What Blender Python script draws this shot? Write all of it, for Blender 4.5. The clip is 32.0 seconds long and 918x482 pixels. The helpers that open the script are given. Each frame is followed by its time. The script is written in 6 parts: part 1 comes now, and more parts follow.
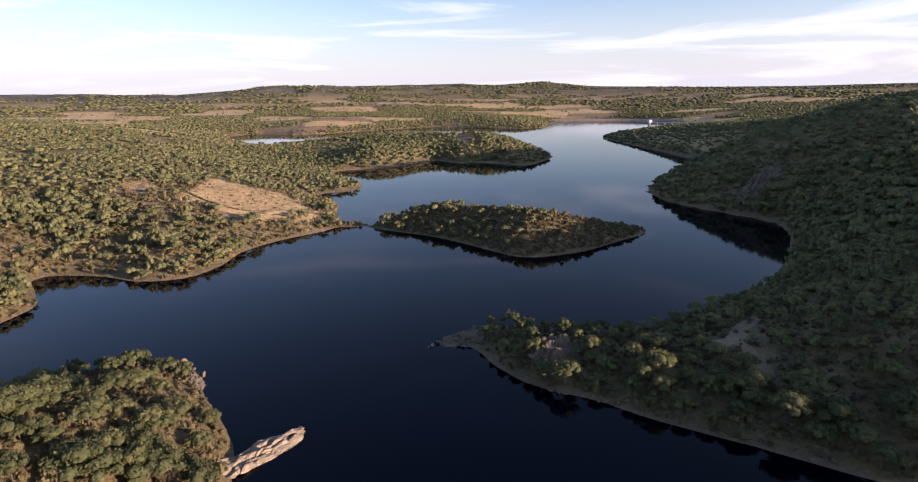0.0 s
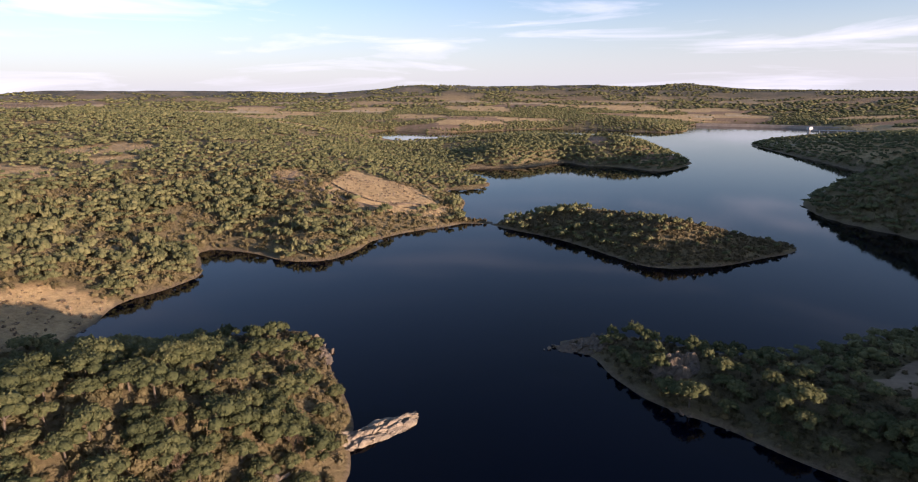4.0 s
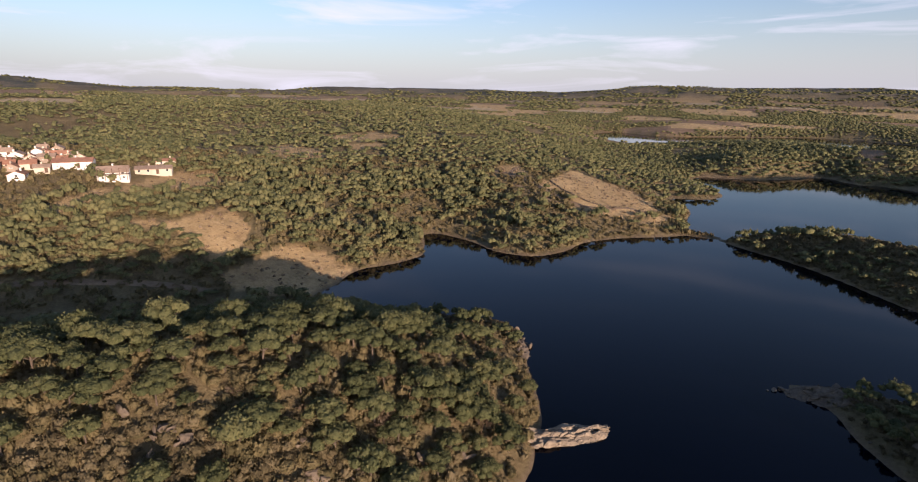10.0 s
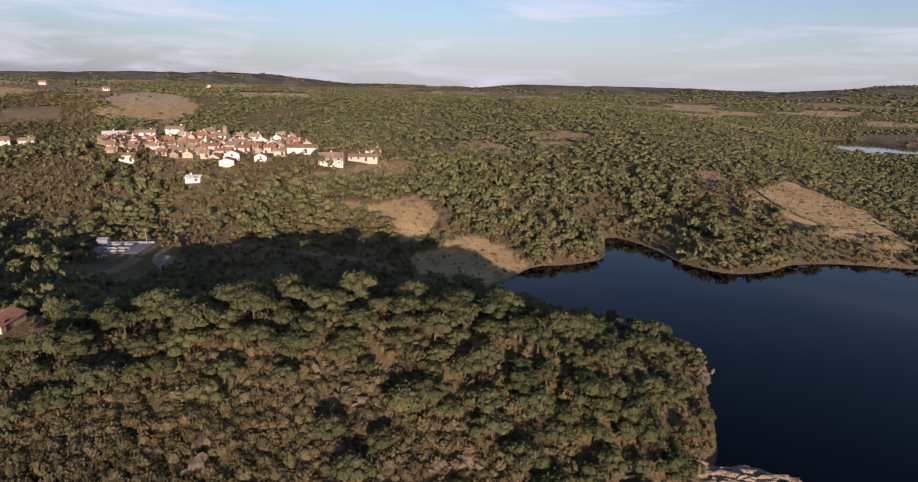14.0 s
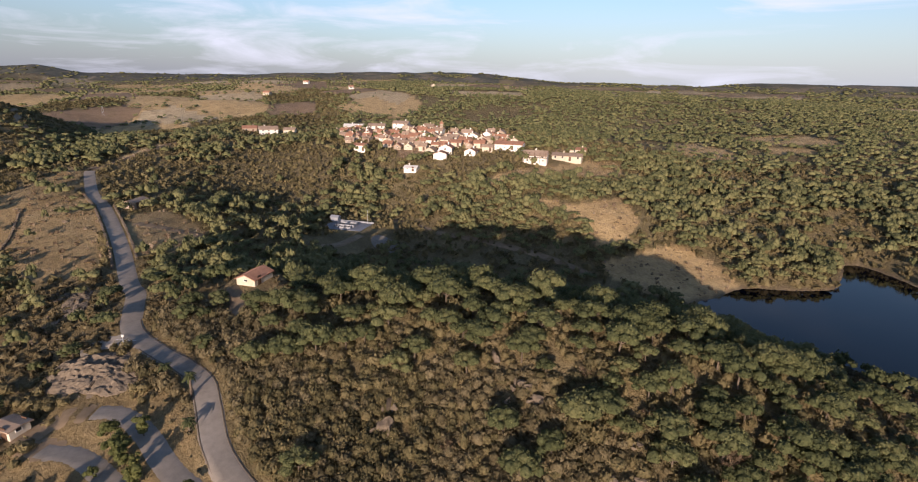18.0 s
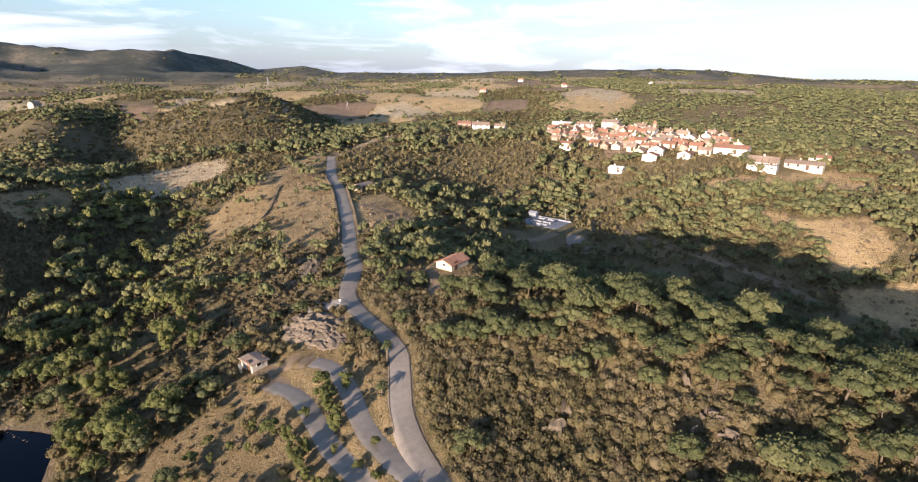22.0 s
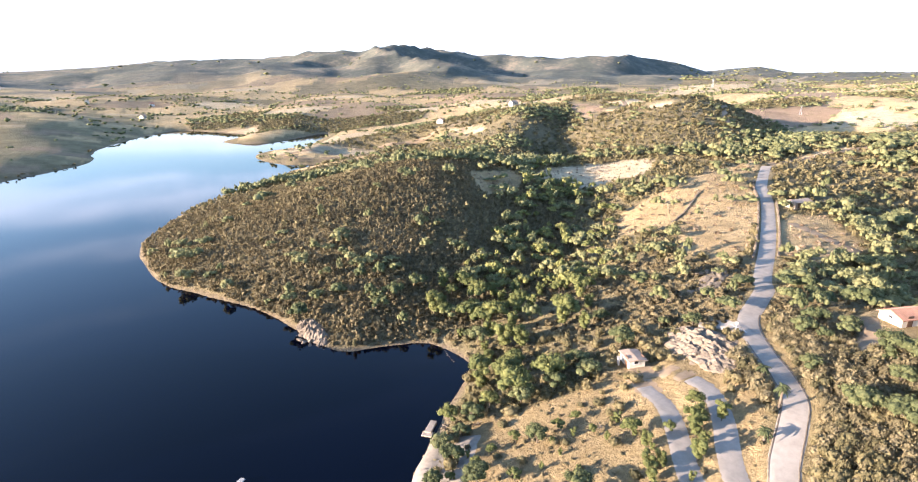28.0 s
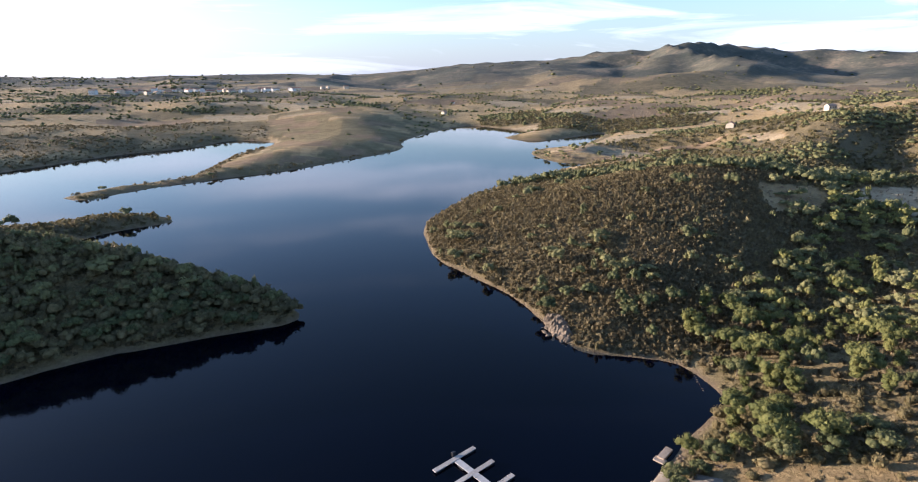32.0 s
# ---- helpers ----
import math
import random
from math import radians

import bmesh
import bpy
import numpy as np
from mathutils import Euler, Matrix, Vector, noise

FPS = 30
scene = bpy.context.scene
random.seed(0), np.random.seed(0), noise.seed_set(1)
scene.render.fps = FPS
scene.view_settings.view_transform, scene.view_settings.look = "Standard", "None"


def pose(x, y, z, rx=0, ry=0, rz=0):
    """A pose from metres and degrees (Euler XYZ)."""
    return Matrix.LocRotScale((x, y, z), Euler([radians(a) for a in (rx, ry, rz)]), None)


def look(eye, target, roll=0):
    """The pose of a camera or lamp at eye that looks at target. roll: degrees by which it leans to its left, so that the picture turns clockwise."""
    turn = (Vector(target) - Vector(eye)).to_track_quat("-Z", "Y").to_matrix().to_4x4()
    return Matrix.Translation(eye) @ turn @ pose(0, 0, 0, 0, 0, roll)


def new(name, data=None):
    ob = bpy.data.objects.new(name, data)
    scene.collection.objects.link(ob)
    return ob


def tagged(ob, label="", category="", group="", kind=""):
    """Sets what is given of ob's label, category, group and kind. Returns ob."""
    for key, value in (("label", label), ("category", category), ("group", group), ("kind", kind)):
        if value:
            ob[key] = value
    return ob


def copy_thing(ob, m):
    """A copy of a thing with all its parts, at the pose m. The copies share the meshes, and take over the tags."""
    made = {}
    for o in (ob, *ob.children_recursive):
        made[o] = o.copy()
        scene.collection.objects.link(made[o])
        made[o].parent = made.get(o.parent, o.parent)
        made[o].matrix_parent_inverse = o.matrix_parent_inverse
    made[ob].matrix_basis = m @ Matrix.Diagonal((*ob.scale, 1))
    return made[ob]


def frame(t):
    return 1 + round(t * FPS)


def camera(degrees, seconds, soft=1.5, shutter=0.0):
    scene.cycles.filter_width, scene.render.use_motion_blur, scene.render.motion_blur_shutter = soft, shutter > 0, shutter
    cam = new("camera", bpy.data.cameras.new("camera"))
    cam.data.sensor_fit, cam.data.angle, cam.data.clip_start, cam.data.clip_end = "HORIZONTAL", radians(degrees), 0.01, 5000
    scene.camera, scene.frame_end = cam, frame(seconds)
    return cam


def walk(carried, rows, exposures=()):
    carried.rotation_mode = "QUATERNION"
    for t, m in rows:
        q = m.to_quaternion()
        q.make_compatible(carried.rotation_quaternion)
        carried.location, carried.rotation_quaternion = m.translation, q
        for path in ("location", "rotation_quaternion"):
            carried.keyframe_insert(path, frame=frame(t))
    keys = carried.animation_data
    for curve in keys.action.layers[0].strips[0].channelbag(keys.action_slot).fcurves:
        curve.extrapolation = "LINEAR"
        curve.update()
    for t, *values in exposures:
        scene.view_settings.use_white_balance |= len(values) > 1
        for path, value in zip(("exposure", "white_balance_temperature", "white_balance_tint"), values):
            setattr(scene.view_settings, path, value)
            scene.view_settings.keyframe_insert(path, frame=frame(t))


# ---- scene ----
EXPOSURE = 0.78
# Camera: a drone that hovers over the lake shore and turns slowly to its left.
cam = camera(79.9, 32.0, soft=1.1)
# seconds, x, y, z, yaw (to the left of north), pitch, roll
PATH = [
    (0, -0.33, 0.51, 60.18, -0.07, -15.32, -1.13),
    (0.5, -0.39, 0.51, 60.13, 1.91, -15.24, -1.10),
    (1, -0.45, 0.53, 60.07, 3.59, -15.21, -0.97),
    (1.5, -0.50, 0.55, 60.02, 5.31, -15.17, -0.88),
    (2, -0.55, 0.58, 59.97, 6.96, -15.15, -0.77),
    (2.5, -0.59, 0.61, 59.92, 8.65, -15.10, -0.64),
    (3, -0.64, 0.66, 59.87, 10.27, -15.13, -0.57),
    (3.5, -0.67, 0.71, 59.83, 11.72, -15.11, -0.49),
    (5.5, -0.79, 0.96, 59.66, 17.34, -15.03, -0.29),
    (6, -0.81, 1.04, 59.63, 18.99, -15.01, -0.17),
    (6.5, -0.83, 1.12, 59.59, 20.86, -15.01, -0.13),
    (7, -0.84, 1.21, 59.56, 22.72, -14.99, -0.01),
    (7.5, -0.86, 1.30, 59.52, 24.79, -15.01, 0.07),
    (8, -0.87, 1.40, 59.49, 26.60, -15.01, 0.14),
    (8.5, -0.88, 1.50, 59.46, 28.80, -15.05, 0.25),
    (9, -0.89, 1.61, 59.43, 31.02, -15.08, 0.38),
    (9.5, -0.90, 1.71, 59.40, 33.40, -15.07, 0.49),
    (10, -0.91, 1.82, 59.37, 35.72, -15.13, 0.59),
    (10.5, -0.91, 1.94, 59.35, 38.13, -15.19, 0.63),
    (11, -0.92, 2.05, 59.32, 40.54, -15.20, 0.65),
    (11.5, -0.93, 2.17, 59.29, 42.99, -15.23, 0.75),
    (12, -0.93, 2.29, 59.27, 45.18, -15.28, 0.79),
    (12.5, -0.94, 2.42, 59.25, 47.51, -15.35, 0.83),
    (13, -0.95, 2.54, 59.22, 49.86, -15.37, 0.91),
    (13.5, -0.96, 2.67, 59.20, 52.51, -15.48, 1.01),
    (15.5, -1.00, 3.18, 59.11, 62.29, -15.74, 1.12),
    (16, -1.02, 3.31, 59.09, 64.88, -15.81, 1.12),
    (16.5, -1.03, 3.44, 59.07, 67.71, -15.90, 1.05),
    (17, -1.05, 3.57, 59.05, 70.33, -15.97, 1.04),
    (17.5, -1.08, 3.70, 59.03, 73.27, -16.04, 1.03),
    (18, -1.10, 3.82, 59.01, 76.26, -16.05, 1.08),
    (18.5, -1.13, 3.95, 58.99, 79.89, -16.16, 1.01),
    (19, -1.16, 4.07, 58.97, 82.65, -16.25, 1.04),
    (19.5, -1.20, 4.20, 58.95, 85.56, -16.32, 1.07),
    (20, -1.23, 4.32, 58.93, 88.37, -16.40, 1.03),
    (20.5, -1.28, 4.44, 58.91, 91.37, -16.50, 1.04),
    (21, -1.32, 4.55, 58.89, 93.54, -16.54, 0.96),
    (21.5, -1.37, 4.67, 58.87, 95.74, -16.56, 0.87),
    (22, -1.43, 4.78, 58.85, 97.57, -16.60, 0.85),
    (22.5, -1.49, 4.89, 58.83, 100.37, -16.63, 0.76),
    (23, -1.56, 4.99, 58.80, 103.92, -16.63, 0.56),
    (23.5, -1.63, 5.09, 58.78, 108.00, -16.65, 0.57),
    (24, -1.70, 5.19, 58.76, 111.52, -16.61, 0.43),
    (24.5, -1.79, 5.28, 58.73, 115.50, -16.57, 0.32),
    (25, -1.87, 5.37, 58.71, 119.26, -16.60, 0.29),
    (25.5, -1.97, 5.46, 58.68, 122.90, -16.69, 0.06),
    (27.5, -2.41, 5.74, 58.56, 136.57, -16.70, -0.03),
    (28, -2.54, 5.80, 58.53, 140.41, -16.68, -0.01),
    (28.5, -2.68, 5.85, 58.50, 144.31, -16.67, -0.09),
    (29, -2.82, 5.89, 58.47, 147.79, -16.65, -0.04),
    (29.5, -2.98, 5.93, 58.43, 151.46, -16.64, -0.12),
    (30, -3.14, 5.96, 58.40, 154.95, -16.65, -0.14),
    (30.5, -3.31, 5.98, 58.36, 158.58, -16.65, -0.30),
    (31, -3.48, 6.00, 58.32, 161.76, -16.62, -0.25),
    (31.5, -3.67, 6.00, 58.28, 165.22, -16.59, -0.29),
    (32, -3.87, 6.00, 58.24, 168.48, -16.57, -0.33),
]


def hover(x, y, z, yaw, pitch, roll):
    a, b = radians(yaw), radians(pitch)
    ahead = Vector((-math.sin(a) * math.cos(b), math.cos(a) * math.cos(b), math.sin(b)))
    return look((x, y, z), Vector((x, y, z)) + 10 * ahead, roll)


walk(cam, [(t, hover(*row)) for t, *row in PATH],
     exposures=[(t, EXPOSURE + stops, warmth, tint) for t, stops, warmth, tint in
                ((0, 0.42, 6150, 30), (3, 0.3, 6150, 29), (8, 0.10, 6150, 28), (13, -0.34, 6050, 25), (16.5, -0.40, 6000, 23), (19, 0.16, 5900, 21), (22, 0.55, 5800, 18),
                 (25, 1.0, 5700, 16), (28, 1.88, 5650, 17), (29, 1.64, 5600, 16), (30, 1.2, 5600, 15), (31, 0.95, 5600, 17), (32, 0.85, 5600, 19))])

# ---------------------------------------------------------------- sky and sun
SUN_YAW, SUN_HEIGHT = 247.0, 8.8          # degrees to the left of north, above the horizon
world = bpy.data.worlds.new("sky")
scene.world = world
world.use_nodes = True
wn, wl = world.node_tree.nodes, world.node_tree.links
wn.clear()
w_out = wn.new("ShaderNodeOutputWorld")
w_bg = wn.new("ShaderNodeBackground")
sky = wn.new("ShaderNodeTexSky")
sky.sky_type = 'NISHITA'
sky.sun_disc = False
sky.sun_elevation = radians(SUN_HEIGHT)
sky.sun_rotation = radians(-SUN_YAW)
sky.altitude, sky.air_density, sky.dust_density, sky.ozone_density = 700, 1.0, 1.5, 1.8
w_bg.inputs["Strength"].default_value = 0.115
# thin streaks of high cloud
w_co = wn.new("ShaderNodeTexCoord")
w_map = wn.new("ShaderNodeMapping")
w_map.inputs["Scale"].default_value = (1.2, 2.6, 14.0)
w_map.inputs["Rotation"].default_value = (0.10, -0.06, 0.5)
w_noise = wn.new("ShaderNodeTexNoise")
w_noise.inputs["Scale"].default_value = 1.7
w_noise.inputs["Detail"].default_value = 7.0
w_noise.inputs["Roughness"].default_value = 0.58
w_noise.inputs["Distortion"].default_value = 0.6
w_ramp = wn.new("ShaderNodeMapRange")
for key, v in (("From Min", 0.50), ("From Max", 0.72), ("To Min", 0.0), ("To Max", 0.75)):
    w_ramp.inputs[key].default_value = v
w_mix = wn.new("ShaderNodeMix")
w_mix.data_type = 'RGBA'
w_mix.inputs["B"].default_value = (5.2, 5.2, 5.4, 1)
wl.new(w_co.outputs["Generated"], w_map.inputs["Vector"])
wl.new(w_map.outputs["Vector"], w_noise.inputs["Vector"])
wl.new(w_noise.outputs["Fac"], w_ramp.inputs["Value"])
w_thin = wn.new("ShaderNodeMapRange")
for key, v in (("From Min", 0.17), ("From Max", 0.38), ("To Min", 1.0), ("To Max", 0.04)):
    w_thin.inputs[key].default_value = v
w_fade = wn.new("ShaderNodeMath")
w_fade.operation = 'MULTIPLY'
wl.new(w_ramp.outputs["Result"], w_fade.inputs[0])
wl.new(w_thin.outputs["Result"], w_fade.inputs[1])
wl.new(w_fade.outputs["Value"], w_mix.inputs["Factor"])
# pale haze that thickens towards the horizon
w_sep = wn.new("ShaderNodeSeparateXYZ")
wl.new(w_co.outputs["Generated"], w_sep.inputs["Vector"])
w_low = wn.new("ShaderNodeMapRange")
w_low.interpolation_type = 'SMOOTHSTEP'
for key, v in (("From Min", -0.03), ("From Max", 0.18), ("To Min", 0.88), ("To Max", 0.0)):
    w_low.inputs[key].default_value = v
wl.new(w_sep.outputs["Z"], w_low.inputs["Value"])
wl.new(w_sep.outputs["Z"], w_thin.inputs["Value"])
w_haze = wn.new("ShaderNodeMix")
w_haze.data_type = 'RGBA'
w_side = wn.new("ShaderNodeVectorMath")          # the haze is dimmed and bluer to the south-west, where the exposure is raised
w_side.operation = 'DOT_PRODUCT'
w_side.inputs[1].default_value = (-0.62, -0.78, 0.0)
wl.new(w_co.outputs["Generated"], w_side.inputs[0])
w_dim = wn.new("ShaderNodeMapRange")
w_dim.interpolation_type = 'SMOOTHSTEP'
for key, v in (("From Min", 0.1), ("From Max", 0.95), ("To Min", 0.0), ("To Max", 1.0)):
    w_dim.inputs[key].default_value = v
wl.new(w_side.outputs["Value"], w_dim.inputs["Value"])
w_tone = wn.new("ShaderNodeMix")
w_tone.data_type = 'RGBA'
w_tone.inputs["A"].default_value = (3.38, 3.56, 3.6, 1)
w_tone.inputs["B"].default_value = (1.75, 1.9, 2.15, 1)
wl.new(w_dim.outputs["Result"], w_tone.inputs["Factor"])
wl.new(w_tone.outputs["Result"], w_haze.inputs["B"])
wl.new(w_low.outputs["Result"], w_haze.inputs["Factor"])
wl.new(sky.outputs["Color"], w_haze.inputs["A"])
wl.new(w_haze.outputs["Result"], w_mix.inputs["A"])
wl.new(w_mix.outputs["Result"], w_bg.inputs["Color"])
wl.new(w_bg.outputs["Background"], w_out.inputs["Surface"])

sun = new("sun", bpy.data.lights.new("sun", 'SUN'))
sun.data.energy, sun.data.angle, sun.data.color = 4.8, radians(0.6), (1.0, 0.79, 0.56)
sun_dir = Vector((-math.sin(radians(SUN_YAW)) * math.cos(radians(SUN_HEIGHT)),
                  math.cos(radians(SUN_YAW)) * math.cos(radians(SUN_HEIGHT)), math.sin(radians(SUN_HEIGHT))))
sun.matrix_world = look(sun_dir * 3000, (0, 0, 0))

# ---------------------------------------------------------------- materials
def material(name, rough=0.85, spec=0.25):
    m = bpy.data.materials.new(name)
    m.use_nodes = True
    bsdf = m.node_tree.nodes["Principled BSDF"]
    bsdf.inputs["Roughness"].default_value = rough
    bsdf.inputs["Specular IOR Level"].default_value = spec
    return m, m.node_tree.nodes, m.node_tree.links, bsdf


def noise_node(n, l, scale, detail=4.0, rough=0.6, stretch=None, seed=0.0):
    geo = n.new("ShaderNodeNewGeometry")
    tex = n.new("ShaderNodeTexNoise")
    tex.inputs["Scale"].default_value = scale
    tex.inputs["Detail"].default_value = detail
    tex.inputs["Roughness"].default_value = rough
    mp = n.new("ShaderNodeMapping")
    mp.inputs["Location"].default_value = (seed, seed * 1.7, 0)
    if stretch:
        mp.inputs["Scale"].default_value = stretch
    l.new(geo.outputs["Position"], mp.inputs["Vector"])
    l.new(mp.outputs["Vector"], tex.inputs["Vector"])
    return tex.outputs["Fac"]


def ramp(n, l, fac, stops):
    r = n.new("ShaderNodeValToRGB")
    el = r.color_ramp.elements
    while len(el) > 1:
        el.remove(el[-1])
    el[0].position, el[0].color = stops[0][0], (*stops[0][1], 1)
    for p, c in stops[1:]:
        e = el.new(p)
        e.color = (*c, 1)
    l.new(fac, r.inputs["Fac"])
    return r.outputs["Color"]


def mix(n, l, fac, a, b, how='MIX'):
    x = n.new("ShaderNodeMix")
    x.data_type, x.blend_type = 'RGBA', how
    for key, v in (("Factor", fac), ("A", a), ("B", b)):
        if isinstance(v, (int, float)):
            x.inputs[key].default_value = v
        elif isinstance(v, tuple):
            x.inputs[key].default_value = (*v, 1)
        else:
            l.new(v, x.inputs[key])
    return x.outputs["Result"]


def remap(n, l, v, a, b, c=0.0, d=1.0):
    r = n.new("ShaderNodeMapRange")
    for key, val in (("From Min", a), ("From Max", b), ("To Min", c), ("To Max", d)):
        r.inputs[key].default_value = val
    l.new(v, r.inputs["Value"])
    return r.outputs["Result"]


def attr(n, name):
    a = n.new("ShaderNodeAttribute")
    a.attribute_name = name
    return a.outputs["Fac"]


def bump(n, l, bsdf, height, strength, dist):
    b = n.new("ShaderNodeBump")
    b.inputs["Strength"].default_value, b.inputs["Distance"].default_value = strength, dist
    l.new(height, b.inputs["Height"])
    l.new(b.outputs["Normal"], bsdf.inputs["Normal"])


def plain(name, dark, light, scale, rough=0.85, bumpy=0.3, dist=0.05, spec=0.25):
    """A surface with grain and stains between two colours."""
    m, n, l, bsdf = material(name, rough, spec)
    fine = noise_node(n, l, scale, 6, 0.65)
    wide = noise_node(n, l, scale * 0.13, 3, 0.5, seed=11)
    both = mix(n, l, 0.45, fine, wide)
    l.new(ramp(n, l, both, [(0.32, dark), (0.68, light)]), bsdf.inputs["Base Color"])
    bump(n, l, bsdf, fine, bumpy, dist)
    return m


# land: dry grass, litter under trees, heath, tilled soil, sandy rim of the lake
M_LAND, n, l, bsdf = material("land", 0.95, 0.1)
g_fine = noise_node(n, l, 1.3, 8, 0.7)
g_mid = noise_node(n, l, 0.09, 5, 0.6, seed=5)
grass = ramp(n, l, mix(n, l, 0.5, g_fine, g_mid), [(0.30, (0.088, 0.064, 0.033)), (0.48, (0.168, 0.126, 0.064)), (0.70, (0.29, 0.22, 0.114))])
litter = ramp(n, l, mix(n, l, 0.5, g_fine, g_mid), [(0.33, (0.092, 0.076, 0.041)), (0.55, (0.205, 0.165, 0.086)), (0.72, (0.34, 0.275, 0.145))])
heath = ramp(n, l, mix(n, l, 0.35, g_fine, g_mid), [(0.34, (0.088, 0.072, 0.040)), (0.52, (0.150, 0.121, 0.065)), (0.70, (0.25, 0.19, 0.105))])
field = ramp(n, l, mix(n, l, 0.4, g_fine, g_mid), [(0.30, (0.32, 0.215, 0.100)), (0.52, (0.50, 0.36, 0.178)), (0.75, (0.62, 0.475, 0.265))])
tilled = ramp(n, l, mix(n, l, 0.4, g_fine, g_mid), [(0.30, (0.165, 0.110, 0.070)), (0.55, (0.27, 0.190, 0.122)), (0.75, (0.37, 0.275, 0.185))])
straw = ramp(n, l, mix(n, l, 0.4, g_fine, g_mid), [(0.30, (0.36, 0.27, 0.155)), (0.55, (0.50, 0.40, 0.25)), (0.75, (0.60, 0.50, 0.34))])
field = mix(n, l, remap(n, l, attr(n, "plot"), 0.22, 0.26), tilled, field)
field = mix(n, l, remap(n, l, attr(n, "plot"), 0.76, 0.80), field, straw)
field = mix(n, l, remap(n, l, noise_node(n, l, 0.45, 6, 0.7, seed=91), 0.50, 0.64, 0.0, 0.45), field, tilled)
field = mix(n, l, remap(n, l, noise_node(n, l, 0.16, 5, 0.65, seed=77), 0.50, 0.68, 0.0, 0.55), field, grass)
sand = ramp(n, l, mix(n, l, 0.3, g_fine, g_mid), [(0.30, (0.12, 0.09, 0.055)), (0.60, (0.23, 0.175, 0.11)), (0.8, (0.38, 0.31, 0.22))])
c = mix(n, l, attr(n, "wood"), grass, litter)
c = mix(n, l, attr(n, "heath"), c, heath)
# far slopes: woods and bare patches, with bluish haze mixed into the colour
hazed_slopes = ramp(n, l, mix(n, l, 0.75, g_mid, noise_node(n, l, 0.010, 10, 0.70, seed=57)), [(0.40, (0.052, 0.062, 0.055)), (0.50, (0.080, 0.086, 0.072)), (0.55, (0.125, 0.115, 0.090)), (0.62, (0.21, 0.172, 0.125))])
c = mix(n, l, attr(n, "hazed_slopes"), c, hazed_slopes)
c = mix(n, l, attr(n, "field"), c, field)
c = mix(n, l, attr(n, "rim"), c, sand)
l.new(c, bsdf.inputs["Base Color"])
bump(n, l, bsdf, g_fine, 1.0, 0.9)


def foliage(name, dark, mid, light, rough=0.75):
    m, n, l, bsdf = material(name, rough, 0.12)
    geo = n.new("ShaderNodeNewGeometry")
    each = geo.outputs["Random Per Island"]
    tint = attr(n, "tint")
    obj = n.new("ShaderNodeObjectInfo").outputs["Random"]
    add = n.new("ShaderNodeMath")
    add.operation = 'MULTIPLY_ADD'
    l.new(each, add.inputs[0])
    add.inputs[1].default_value = 0.45
    l.new(tint, add.inputs[2])
    add2 = n.new("ShaderNodeMath")
    add2.operation = 'MULTIPLY_ADD'
    l.new(obj, add2.inputs[0])
    add2.inputs[1].default_value = 0.30
    l.new(add.outputs[0], add2.inputs[2])
    leafy = noise_node(n, l, 2.6, 5, 0.7)
    add3 = n.new("ShaderNodeMath")
    add3.operation = 'MULTIPLY_ADD'
    l.new(remap(n, l, leafy, 0.3, 0.7, -0.5, 0.5), add3.inputs[0])
    add3.inputs[1].default_value = 0.55
    l.new(add2.outputs[0], add3.inputs[2])
    bump(n, l, bsdf, leafy, 0.9, 0.35)
    l.new(ramp(n, l, add3.outputs[0], [(0.10, dark), (0.60, mid), (1.15 / 1.2, light)]), bsdf.inputs["Base Color"])
    thin = n.new("ShaderNodeBsdfTranslucent")
    l.new(bsdf.inputs["Base Color"].links[0].from_socket, thin.inputs["Color"])
    both = n.new("ShaderNodeMixShader")
    both.inputs["Fac"].default_value = 0.25
    l.new(bsdf.outputs["BSDF"], both.inputs[1])
    l.new(thin.outputs["BSDF"], both.inputs[2])
    l.new(both.outputs["Shader"], n["Material Output"].inputs["Surface"])
    return m


M_OAK = foliage("oak_leaves", (0.054, 0.064, 0.028), (0.104, 0.114, 0.048), (0.176, 0.174, 0.075))
M_POPLAR = foliage("poplar_leaves", (0.086, 0.097, 0.034), (0.140, 0.146, 0.049), (0.218, 0.208, 0.068))
M_SCRUB = foliage("scrub_leaves", (0.074, 0.066, 0.033), (0.128, 0.109, 0.052), (0.200, 0.163, 0.080))
M_HEATH = foliage("heath_leaves", (0.068, 0.055, 0.030), (0.118, 0.094, 0.050), (0.178, 0.142, 0.074))
M_BROOM = foliage("dry_broom", (0.080, 0.066, 0.036), (0.136, 0.112, 0.060), (0.212, 0.172, 0.096))
M_DRY = foliage("dry_twigs", (0.13, 0.09, 0.055), (0.23, 0.165, 0.105), (0.36, 0.28, 0.19))
# paler copy of the oak foliage; the haze of distance is put into it
M_FAR = foliage("far_woods", (0.074, 0.082, 0.038), (0.134, 0.139, 0.061), (0.208, 0.198, 0.088))
M_BARK = plain("bark", (0.05, 0.038, 0.028), (0.16, 0.125, 0.09), 3.0, 0.95, 0.6)
M_PALE_ROCK = plain("pale_granite", (0.12, 0.094, 0.064), (0.37, 0.30, 0.215), 1.3, 0.9, 0.9, 0.25)
M_ROCK = plain("granite", (0.075, 0.058, 0.041), (0.215, 0.170, 0.122), 1.1, 0.9, 0.9, 0.3)
